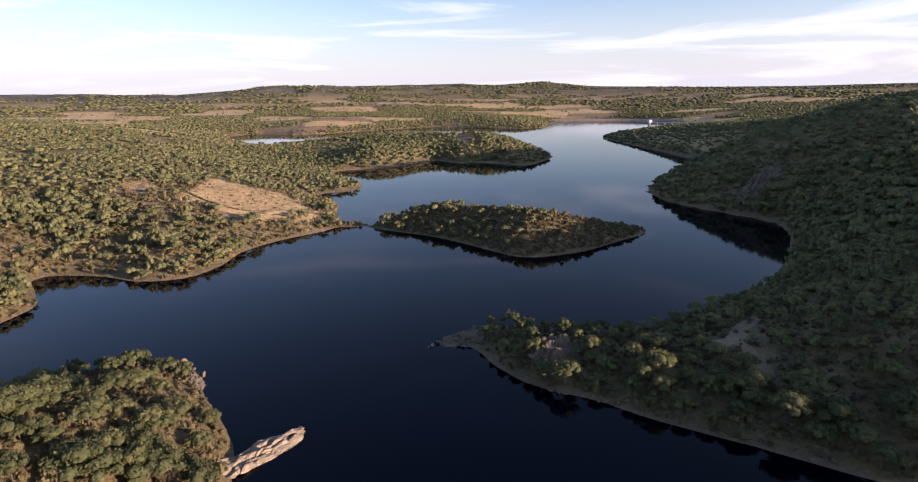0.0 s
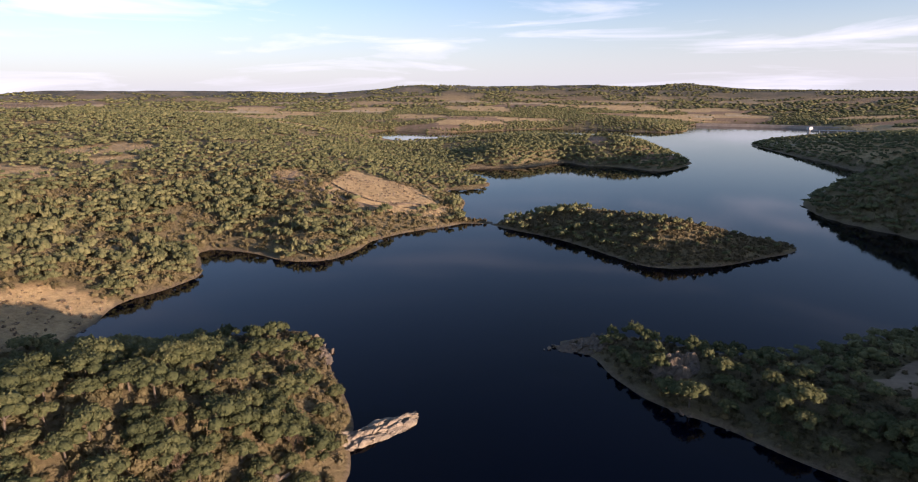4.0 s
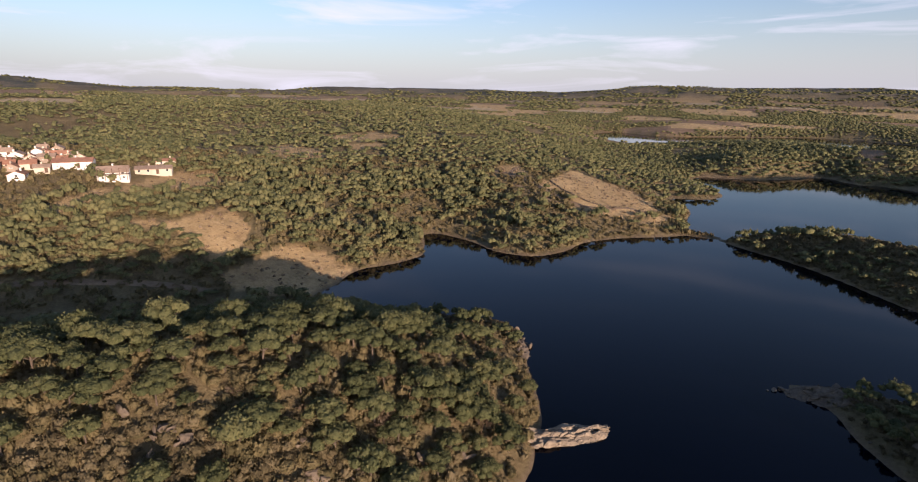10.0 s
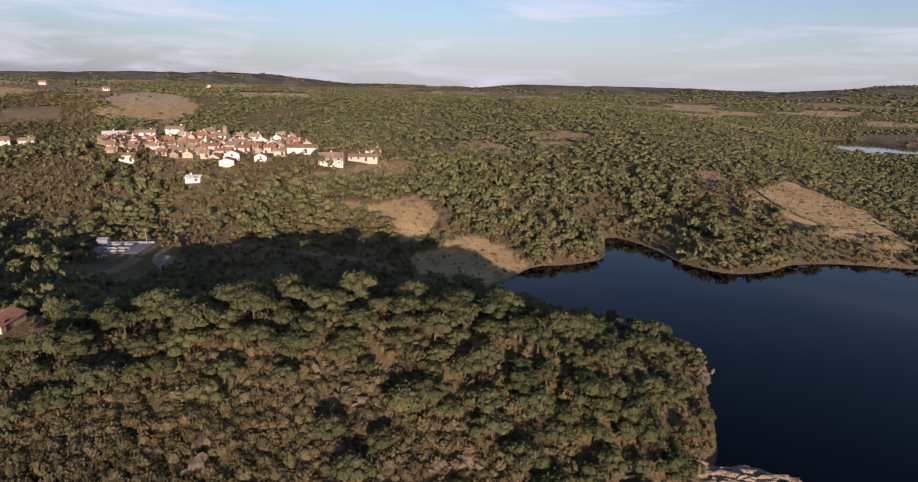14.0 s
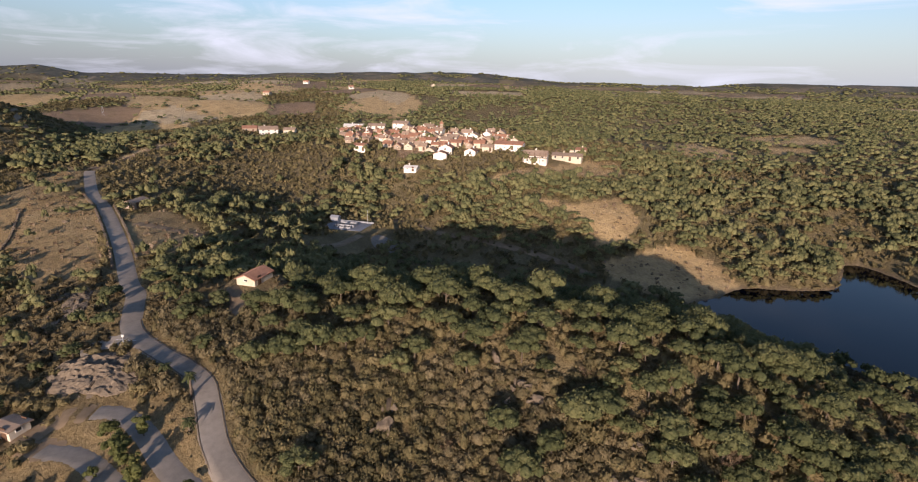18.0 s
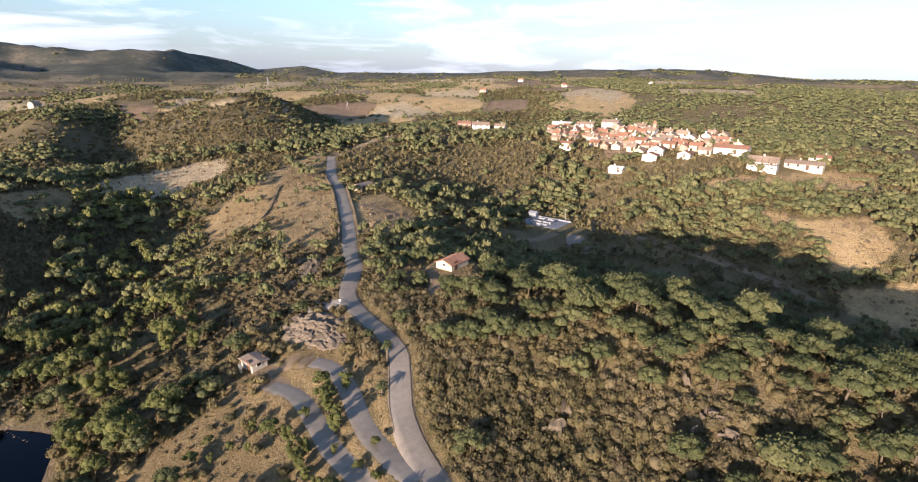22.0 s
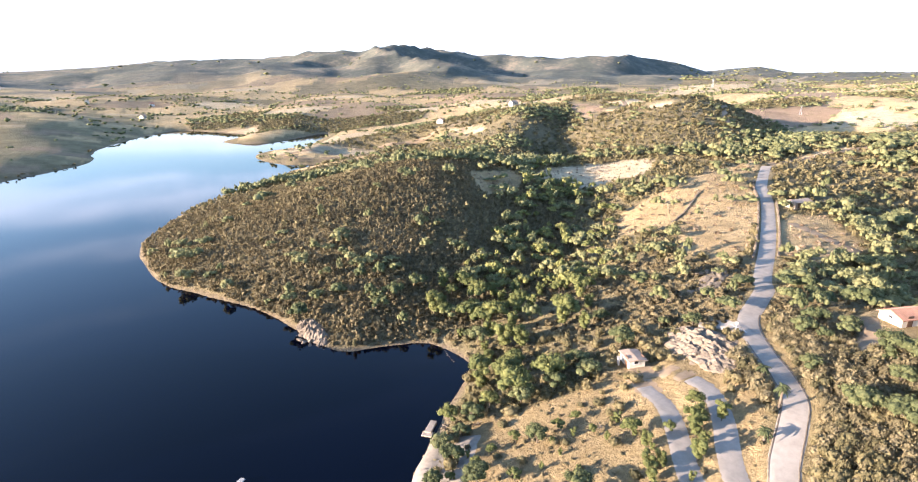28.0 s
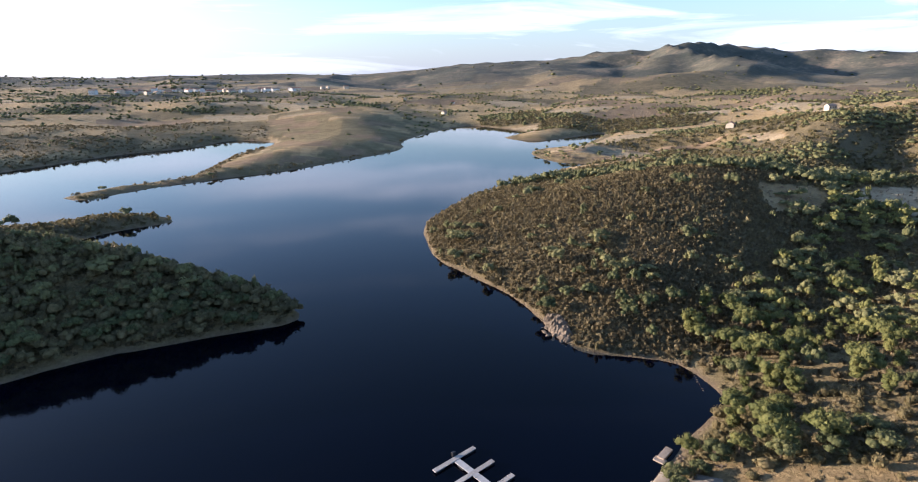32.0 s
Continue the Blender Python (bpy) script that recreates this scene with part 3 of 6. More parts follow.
# dry grass with a few shrubs and no wood
GRASS = [[(-219, 63), (-230, 75), (-236, 90), (-239, 105), (-250, 130), (-246, 144), (-227, 136), (-221, 120), (-221, 104), (-223, 92), (-218, 76)],
         [(-244, 12), (-248, 18), (-241, 24), (-236, 20), (-236, 12)], [(-152, -168), (-178, -168), (-175, -159), (-163, -150), (-141, -145), (-142, -152)],
         [(-180, -56), (-190, -56), (-197, -50), (-184, -38), (-170, -31), (-153, -40), (-149, -45)],
         [(-169, -83), (-197, -92), (-213, -96), (-213, -77), (-199, -70), (-152, -53), (-138, -53), (-142, -67)],
         [(-149, -91), (-173, -108), (-198, -104), (-224, -106), (-257, -97), (-242, -89), (-213, -86), (-197, -92), (-162, -80)],
         [(-42, -46), (-56, -56), (-70, -47), (-84, -42), (-92, -28), (-82, -20), (-66, -12), (-50, -12)], [(-114, -24), (-126, -18), (-126, -6), (-116, -6)],
         [(-322, 279), (-308, 308), (-274, 309), (-260, 296), (-274, 271), (-295, 261)], [(-280, 257), (-259, 276), (-251, 268), (-262, 247)],
         [(-168, 271), (-163, 286), (-148, 269), (-152, 258)], [(-302, 206), (-300, 230), (-277, 228), (-251, 221), (-245, 205), (-257, 192), (-276, 195)]]
VALLEY_FLOOR = np.array([(-199, 24), (-192, 37), (-183, 53), (-166, 67), (-157, 88), (-130, 95), (-135, 84), (-146, 72), (-158, 56), (-162, 38), (-171, 28), (-183, 22)], float)
COVER = [(np.array(f, float), plot) for group, plot in ((STUBBLE, 0.5), (STRAW, 0.95), (PALE, 0.85), (TILLED, 0.15), (GRASS, -1.0)) for f in group]


def field_cover(x, y):
    """What covers each place: -2 no field, -1 dry grass, else the plot's number."""
    p = np.stack([x, y], 1)
    far = np.clip(np.hypot(x, y) / 300, 0.6, 3)[:, None]
    p = p + 4.0 * far * np.stack([value_noise(x, y, 16, 61, 3) - 0.5, value_noise(x, y, 16, 67, 3) - 0.5], 1)
    res = np.full(len(p), -2.0)
    for f, plot in COVER:
        res[inside(p, f)] = plot
    return res


def in_fields(x, y):
    return field_cover(x, y) > -1.5


def plots(x, y, size, seed):
    """Farm plots: a random number for each plot and the distance to its edge."""
    u, v = (x + 0.35 * y) / size + 300.0, (y - 0.2 * x) / (size * 0.62) + 300.0
    ix, iy = np.floor(u).astype(np.int64), np.floor(v).astype(np.int64)
    best, second, number = np.full(len(x), 9.0), np.full(len(x), 9.0), np.zeros(len(x))
    for a in (-1, 0, 1):
        for b in (-1, 0, 1):
            cx, cy = ix + a + 0.15 + 0.7 * lattice(ix + a, iy + b, seed), iy + b + 0.15 + 0.7 * lattice(ix + a, iy + b, seed + 5)
            d = np.hypot(u - cx, v - cy)
            near = d < best
            second = np.where(near, best, np.minimum(second, d))
            number = np.where(near, lattice(ix + a, iy + b, seed + 9), number)
            best = np.where(near, d, best)
    return number, (second - best) * size * 0.4


def patchwork(x, y):
    """Farmland: 1 in open plots, 0 in woods; the plot's number; distance to the hedge."""
    r = np.hypot(x, y)
    n1, e1 = plots(x, y, 105, 71)
    n2, e2 = plots(x, y, 130, 79)
    far = r > 1150
    n, e = np.where(far, n2, n1), np.where(far, e2, e1)
    yaw = np.degrees(np.arctan2(-x, y)) % 360
    wooded = np.interp(yaw, [0, 20, 70, 86, 95, 170, 215, 320, 360], [0.16, 0.04, 0.03, 0.16, 0.42, 0.46, 0.6, 0.3, 0.2])
    part_open = np.where(r < 260, 0, np.where(r < 650, wooded * np.interp(r, [260, 400], [0.3, 1]), np.where(r < 1000, wooded + 0.10, np.maximum(wooded, 0.40))))
    part_open = np.where((r < 650) & (yaw < 80), 0.02, part_open)
    part_open = np.where((r > 660) & (yaw > 45) & (yaw < 90), 0.6, part_open)
    pick = (n * 7.31) % 1.0
    return (pick < part_open).astype(float), n, e


def heathland(x, y):
    """Low scrub instead of trees: the promontory's hill and slopes west of it."""
    d = ((x + 95) / 75) ** 2 + ((y + 170) / 85) ** 2
    e = ((x + 330) / 110) ** 2 + ((y + 190) / 70) ** 2
    return np.clip(1.25 - np.minimum(d, e), 0, 1)


def grid_mesh(name, x, y, z, layers, mat):
    rows, cols = x.shape
    me = bpy.data.meshes.new(name)
    verts = np.stack([x.ravel(), y.ravel(), z.ravel()], 1)
    i, j = np.meshgrid(np.arange(rows - 1), np.arange(cols), indexing="ij")
    j2 = (j + 1) % cols
    quads = np.stack([i * cols + j, i * cols + j2, (i + 1) * cols + j2, (i + 1) * cols + j], -1).reshape(-1, 4)[:, ::-1]
    fill_mesh(me, verts, quads, mat)
    for key, v in layers.items():
        me.attributes.new(key, 'FLOAT', 'POINT').data.foreach_set("value", np.ascontiguousarray(v.ravel(), np.float32))
    me.polygons.foreach_set("use_smooth", np.ones(len(quads), bool))
    return me


def fill_mesh(me, verts, faces, mat):
    k = faces.shape[1]
    me.vertices.add(len(verts))
    me.vertices.foreach_set("co", np.ascontiguousarray(verts, np.float32).ravel())
    me.loops.add(faces.size)
    me.loops.foreach_set("vertex_index", np.ascontiguousarray(faces, np.int32).ravel())
    me.polygons.add(len(faces))
    me.polygons.foreach_set("loop_start", np.arange(0, faces.size, k, dtype=np.int32))
    me.materials.append(mat)
    me.update(calc_edges=True)


_x, _y = _xy[:, 0], _xy[:, 1]
_open, _number, _ = patchwork(_x, _y)
_cover = field_cover(_x, _y)
_mine = _cover > -1.5
g_heath = np.maximum(heathland(_x, _y), open_west(_x, _y) * np.clip(3.2 * value_noise(_x, _y, 130, 95, 3) - 0.7, 0, 1))
g_heath = np.maximum(g_heath, np.clip((np.hypot(_x, _y) - 2400) / 600, 0, 0.8)) * (_s > 3)
_spit = (_y < -195) & (_x > -70) & (np.hypot(_x, _y) < 900) & ~_mine
g_heath = np.where(_mine, 0.0, g_heath)
g_heath = np.where(_spit, np.clip(2.4 * value_noise(_x, _y, 38, 97, 3) - 0.45, 0, 0.9), g_heath)
g_plots = np.where(_mine, np.where(_cover < -0.5, np.where(np.hypot(_x, _y) > 150, np.where(_y < 0, 0.5, 0.75), 0.25), 1.0), _open * (_s > 12) * np.interp(np.hypot(_x, _y), [1400, 1900], [1, 0.1]))
g_plot = np.where(_mine, np.where(_cover < -0.5, 0.5, _cover), _number)
_brow = np.interp(np.degrees(np.arctan2(-_x, _y)) % 360, [p[0] for p in SKYLINE], [p[1] for p in SKYLINE], period=360)
g_plots = g_plots * np.where(_brow > 0.65, np.interp(np.hypot(_x, _y), [1000, 1500], [1, 0.12]), 1)
_n3, _e3 = plots(_x, _y, 48, 87)
_farm = (_cover == 0.15) & (np.hypot(_x, _y) > 330)
g_plot = np.where(_farm, np.where(_n3 > 0.88, 0.95, np.where(_n3 > 0.62, 0.5, 0.1)), g_plot)
g_plots = np.where(_farm & ((_e3 < 3.5) | (_n3 < 0.32)), 0.0, g_plots)
_bare = _farm & ((_e3 < 3.5) | (_n3 < 0.32))
g_plot = np.where(~_mine & (np.hypot(_x, _y) > 1000), (5.7 * g_plot) % 1.0, g_plot)
g_plots = g_plots * np.where(_y < -300, 0.62, 1.0)
g_wood = np.where(_mine, 1.0 * _bare, np.clip(1.6 * value_noise(_x, _y, 45, 90, 3) - 0.1, 0, 1) * (1 - g_plots))
_yaw = np.degrees(np.arctan2(-_x, _y)) % 360
# share of the haze-tinted slope colour, rising with distance
g_hazed_slopes = np.clip((np.hypot(_x, _y) - np.where(_brow > 0.65, 950, np.where((_yaw > 128) & (_yaw < 205), 800, 1600))) / 500, 0, 0.9)
g_rim = np.clip((0.45 - GZ.ravel()) / 0.3, 0, 1) * (_s > -8)
me = grid_mesh("ground", GX, GY, GZ, {"heath": g_heath, "field": g_plots, "wood": g_wood, "rim": g_rim, "hazed_slopes": g_hazed_slopes, "plot": g_plot}, M_LAND)
tagged(new("ground", me), "dry brown hills with stubble fields and a sandy lake rim", "ground", kind="structure")

me = bpy.data.meshes.new("water")
wx = np.array([(-900, -900), (900, -900), (900, 1500), (-900, 1500)], float)
fill_mesh(me, np.c_[wx, np.zeros(4)], np.array([[0, 1, 2, 3]]), M_WATER)
tagged(new("water", me), "calm dark blue reservoir water reflecting the sky", "lake", kind="structure")

# ---------------------------------------------------------------- trees and shrubs
rng = np.random.default_rng(7)
ICO_V = np.array([(0, 0, 1), *[(0.894 * math.cos(a), 0.894 * math.sin(a), 0.447) for a in np.arange(5) * 2 * math.pi / 5],
                  *[(0.894 * math.cos(a), 0.894 * math.sin(a), -0.447) for a in (np.arange(5) + 0.5) * 2 * math.pi / 5], (0, 0, -1)])
ICO_F = np.array([(0, i + 1, (i + 1) % 5 + 1) for i in range(5)] + [(i + 1, i + 6, (i + 1) % 5 + 1) for i in range(5)]
                 + [((i + 1) % 5 + 1, i + 6, (i + 1) % 5 + 6) for i in range(5)] + [(11, (i + 1) % 5 + 6, i + 6) for i in range(5)])


LOBE_F = np.array([f for f in ICO_F if 11 not in f])


def crown_template(r, lobes, leaves, leaf, tall=0.55, spread=0.74, low=0.22, core=True, upright=False):
    """A crown of unit half-width: a broad dome of lobes set with leaf sprays. Returns points and triangles."""
    vs, fs = [], []
    centres, sizes = [], []
    for k in range(lobes):
        a = 2.4 * k + r.uniform(0, 0.9)
        d = spread * math.sqrt((k + 0.3) / lobes) * r.uniform(0.75, 1.15)
        z = low + tall * math.sqrt(max(0.05, 1 - 0.8 * (d / spread) ** 2)) * r.uniform(0.72, 1.08)
        if upright:
            z = low + tall * 2.0 * (k + 0.5) / lobes
            d *= 0.55
        centres.append((d * math.cos(a), d * math.sin(a), z))
        sizes.append(r.uniform(0.24, 0.40) if lobes > 5 else (r.uniform(0.42, 0.56) if lobes > 1 else 0.8))
    centres, sizes = np.array(centres), np.array(sizes)
    count = 0
    if core:
        for c, s in zip(centres, sizes):
            v = ICO_V[:11] * s * 0.9 * r.uniform(0.84, 1.14, (11, 1)) * np.array([1, 1, 0.66]) + c
            vs.append(v)
            fs.append(LOBE_F + count)
            count += 11
    if leaves:
        pick = r.integers(0, lobes, leaves)
        n = r.normal(size=(leaves, 3))
        n[:, 2] = np.abs(n[:, 2]) * 0.9 - 0.25
        n /= np.linalg.norm(n, axis=1)[:, None]
        p = centres[pick] + n * sizes[pick][:, None] * r.uniform(0.84, 1.12, (leaves, 1)) * np.array([1, 1, 0.78])
        face = n + r.normal(size=(leaves, 3)) * 0.5
        face /= np.linalg.norm(face, axis=1)[:, None]
        u = np.cross(face, r.normal(size=(leaves, 3)))
        u /= np.linalg.norm(u, axis=1)[:, None] + 1e-9
        w = np.cross(face, u)
        s = leaf * r.uniform(0.6, 1.4, (leaves, 1))
        tri = np.stack([p + u * s, p - 0.5 * u * s + 0.8 * w * s, p - 0.5 * u * s - 0.8 * w * s], 1)
        vs.append(tri.reshape(-1, 3))
        fs.append(np.arange(leaves * 3).reshape(-1, 3) + count)
    return np.concatenate(vs), np.concatenate(fs)


def tri_mesh(name, v, f, mat, tint):
    me = bpy.data.meshes.new(name)
    fill_mesh(me, v, f, mat)
    me.attributes.new("tint", 'FLOAT', 'POINT').data.foreach_set("value", np.ascontiguousarray(np.broadcast_to(tint, len(v)), np.float32))
    return me


def gather(templates, x, y, z, width, height, tint, r):
    """One mesh out of many crowns: copies of the templates, turned and scaled."""
    allv, allf, allt, base = [], [], [], 0
    which = r.integers(0, len(templates), len(x))
    for k, (tv, tf) in enumerate(templates):
        m = which == k
        c = int(m.sum())
        if not c:
            continue
        a = r.uniform(0, 2 * math.pi, c)
        ca, sa = np.cos(a)[:, None], np.sin(a)[:, None]
        px = (tv[None, :, 0] * ca - tv[None, :, 1] * sa) * width[m][:, None] + x[m][:, None]
        py = (tv[None, :, 0] * sa + tv[None, :, 1] * ca) * width[m][:, None] + y[m][:, None]
        pz = tv[None, :, 2] * height[m][:, None] + z[m][:, None]
        allv.append(np.stack([px, py, pz], -1).reshape(-1, 3))
        allf.append((tf[None] + (np.arange(c) * len(tv))[:, None, None]).reshape(-1, 3) + base)
        allt.append(np.repeat(tint[m], len(tv)))
        base += c * len(tv)
    return np.concatenate(allv), np.concatenate(allf), np.concatenate(allt)


def scatter(r0, r1, cell, seed):
    """Jittered places between two distances, in the half of the land that is looked at."""
    r = np.random.default_rng(seed)
    k = int(2 * r1 / cell) + 1
    i, j = np.meshgrid(np.arange(k), np.arange(k))
    x = (-r1 + (i + r.uniform(0.05, 0.95, i.shape)) * cell).ravel()
    y = (-r1 + (j + r.uniform(0.05, 0.95, i.shape)) * cell).ravel()
    d, yaw = np.hypot(x, y), np.degrees(np.arctan2(-x, y))
    yaw = np.where(yaw < -140, yaw + 360, yaw)
    keep = (d >= r0) & (d < r1) & (yaw > -46) & (yaw < 214)
    return x[keep], y[keep], r


GULLY = curve([(-70, -72), (-95, -84), (-125, -100), (-160, -122), (-205, -160)], False, 3)
CLEAR = [(-121, -14, 7), (-114, -11, 7), (-107, -15, 4), (-83, -42, 5), (-200, 11, 12), (-93, -34, 8), (-199, -60, 5), (-252, 42, 6), (-375, -28, 14), (-248, 110, 15), (-80, -34, 6), (-66.8, 28.5, 3.4), (-70, 10.5, 3), (-54, 39.5, 2.6), (-96.5, -37.5, 7), (-184, 12, 12), (-180, 2, 8), (-175, 10, 8), (-188, 18, 8),
         (21, 112.5, 4), (22.5, 108.5, 3), (56.5, 107.5, 3.2), (60.5, 110, 3.2), (64.5, 115, 3.2), (59.8, 103, 3.2), (59.2, 98, 3)]   # round houses, works, outcrops and tracks, some widened towards the camera to keep them in view


# belts of trees along the valleys and hedges of the open country, with their half-width
WOOD_BELTS = [(np.array(line, float), width) for line, width in (
    ([(-206, -172), (-228, -181), (-262, -186), (-268, -171)], 9), ([(-319, -138), (-294, -119), (-286, -106), (-309, -104), (-400, -128), (-505, -161)], 17),
    ([(-147, -189), (-180, -215), (-220, -240), (-244, -232)], 14), ([(-237, -167), (-251, -148), (-258, -117), (-268, -101)], 6),
    ([(-665, -290), (-760, -370), (-840, -420)], 26), ([(-111, -714), (-150, -745), (-187, -770), (-223, -690)], 28), ([(-24, -612), (-57, -623), (-98, -635)], 11),
    ([(-300, -420), (-360, -400), (-420, -430), (-520, -400)], 12), ([(-281, -96), (-330, -60), (-390, -70), (-450, -60)], 14))]


def tree_chance(x, y):
    s = sample(GS, x, y)
    yaw = np.degrees(np.arctan2(-x, y)) % 360
    d = np.hypot(x, y)
    patch = value_noise(x, y, 26, 101, 3)
    wide = value_noise(x, y, 110, 111, 2)
    p = np.clip((patch - 0.24) * 4.5, 0.2, 1) * np.clip((wide - 0.10) * 4, 0.6, 1)
    p = np.where((d > 135) & (yaw < 84), np.clip((0.6 * patch + 0.4 * value_noise(x, y, 60, 117, 3) - 0.32) * 6.5, 0.12, 0.9), p)
    p = np.where(np.hypot((x + 98) / 62, (y - 262) / 52) < 1, p * 0.4, p)
    p = np.where(d > 330, np.clip(p + 0.05, 0, 1), p)
    clump = np.clip((value_noise(x, y, 75, 171, 3) - 0.60) * 13, 0.012, 0.8)
    for line, width in WOOD_BELTS:
        clump = np.where(line_distance(np.stack([x, y], 1), line, False)[0] < width * (0.5 + value_noise(x, y, 30, 173, 2)), 0.9, clump)
    p = p + (clump - p) * open_west(x, y)
    p = p * (1 - 0.93 * heathland(x, y))
    p = np.where((x < -85) & (x > -190) & (y < -44) & (y > -125), p * 0.32, p)
    cover = field_cover(x, y)
    p = np.where(cover > -1.5, np.where(cover < -0.5, np.where(x < -215, 0.12, 0.03), 0.004), p)
    plot, _, hedge = patchwork(x, y)
    p = np.where((plot > 0.5) & (d > 260), 0.02, p)
    p = np.where((open_west(x, y) > 0.5) & (hedge < np.interp(d, [300, 1200, 2500], [4, 9, 26])), np.maximum(p, 0.26), p)
    p = np.where(d > 1500, p * np.where((yaw < 84) | (yaw > 300), 0.8, 0.4), p)
    p = np.where(inside(np.stack([x, y], 1), VALLEY_FLOOR), p * 0.22, p)
    p = np.where(np.hypot((x + 238) * 1.0, (y - 660) * 0.45) < 52, p * 0.5, p)
    p = np.where(d > 1300, p * 0.75, p)
    p = np.where((d > 1100) & (yaw > 119) & (yaw < 190), p * 0.08, p)
    wet, _ = line_distance(np.stack([x, y], 1), GULLY, False)
    p = np.where((wet < 19) & (s > 1.3) & (d < 185) & ~in_fields(x, y), np.maximum(p, 0.7), p)
    street = (np.abs((x + 295) / 62) ** 2 + np.abs((y - 60) / 44) ** 2) < 1
    p = np.where(street, p * 0.22, p)
    p = np.where((x > 5) & (y < -100) & (y > -190), 0.95, p)              # wooded point to the south
    p = np.where((yaw > 300) & (x > 20) & (d > 60) & (d < 720), np.maximum(p, 0.85), p)   # eastern slopes
    p = np.where((y < -195) & (x > -70) & (d < 760), p * 0.05, p)
    p = np.where((np.hypot(x - 20, y - 236) < 75), p * np.clip(0.75 - x / 160, 0.35, 0.95), p)
    p = np.where(np.hypot(x + 200, y + 370) < 70, 0.10, p)
    for line, width in ((ROAD_LINE, 3.8), (LOWER_LINE, 3.0), (MIDDLE_LINE, 3.0)):
        dist, _ = line_distance(np.stack([x, y], 1), line, False)
        p = np.where(dist < width, 0, p)
    for cx, cy, cr in CLEAR:
        p = np.where(np.hypot(x - cx, y - cy) < cr, 0, p)
    return np.where(s < 1.3, 0, p) * (sample(GZ, x, y) > 0.4)


def clear_of_works(x, y):
    """False on the roads and round houses and works."""
    p = np.stack([x, y], 1)
    free = np.ones(len(x), bool)
    for line, width in ((ROAD_LINE, 2.6), (LOWER_LINE, 2.2), (MIDDLE_LINE, 2.2)):
        free &= line_distance(p, line, False)[0] > width
    for cx, cy, cr in CLEAR:
        free &= np.hypot(x - cx, y - cy) > cr * 0.75
    return free


def crest_side(x, y):
    """1 on the lake side of the near ridge, where low shrubs take over from the oaks."""
    return np.clip((x + 98 - 0.75 * y + 6 * (value_noise(x, y, 20, 131, 2) - 0.5)) / 14, 0, 1) * (np.hypot(x, y) < 125) * np.clip((66 - y) / 26, 0, 1) * (y > -30)


def growth(x, y):
    """How tall trees get: low scrub on the island, stunted oaks on the near points."""
    g = np.where(np.hypot(x - 20, y - 236) < 75, np.clip(0.7 - x / 250, 0.5, 0.85), 1.0)
    g = np.where((x > -10) & (x < 110) & (y > 70) & (y < 160), 0.8, g)
    return np.where((np.abs(x - 20) < 120) & (y > 430) & (y < 760), 1.15, g)


def pick_trees(r0, r1, cell, seed):
    x, y, r = scatter(r0, r1, cell, seed)
    keep = r.uniform(size=len(x)) < tree_chance(x, y)
    x, y = x[keep], y[keep]
    return x, y, sample(GZ, x, y), r


oaks = [crown_template(np.random.default_rng(k), 15, 640, 0.058, low=0.36) for k in range(6)]
oaks_b = [crown_template(np.random.default_rng(20 + k), 11, 110, 0.09, low=0.3) for k in range(6)]
oaks_c = [crown_template(np.random.default_rng(40 + k), 4, 30, 0.14) for k in range(10)]
oaks_s = [crown_template(np.random.default_rng(50 + k), 7, 95, 0.105) for k in range(8)]
oaks_d = [crown_template(np.random.default_rng(60 + k), 2, 4, 0.22, spread=0.5, tall=0.4) for k in range(10)]
FAR_V = np.array([(0.75, 0.1, 0.45), (-0.1, 0.8, 0.5), (-0.75, -0.1, 0.4), (0.1, -0.75, 0.5), (0.05, 0.05, 1.0), (0, 0, -0.1)])
FAR_F = np.array([(0, 1, 4), (1, 2, 4), (2, 3, 4), (3, 0, 4), (1, 0, 5), (2, 1, 5), (3, 2, 5), (0, 3, 5)])
oaks_f = [(FAR_V * np.random.default_rng(90 + k).uniform(0.8, 1.2, (6, 3)), FAR_F) for k in range(8)]
tall_a = [crown_template(np.random.default_rng(100 + k), 10, 520, 0.06, upright=True) for k in range(4)]
shrubs = [crown_template(np.random.default_rng(120 + k), 1, 70, 0.15, tall=0.35, low=0.1, spread=0.2) for k in range(7)]
heaths = [crown_template(np.random.default_rng(160 + k), 1, 11, 0.55, tall=0.3, low=0.05, spread=0.2, core=False) for k in range(6)]
tufts = [crown_template(np.random.default_rng(140 + k), 1, 16, 0.34, tall=0.3, low=0.05, spread=0.2) for k in range(6)]


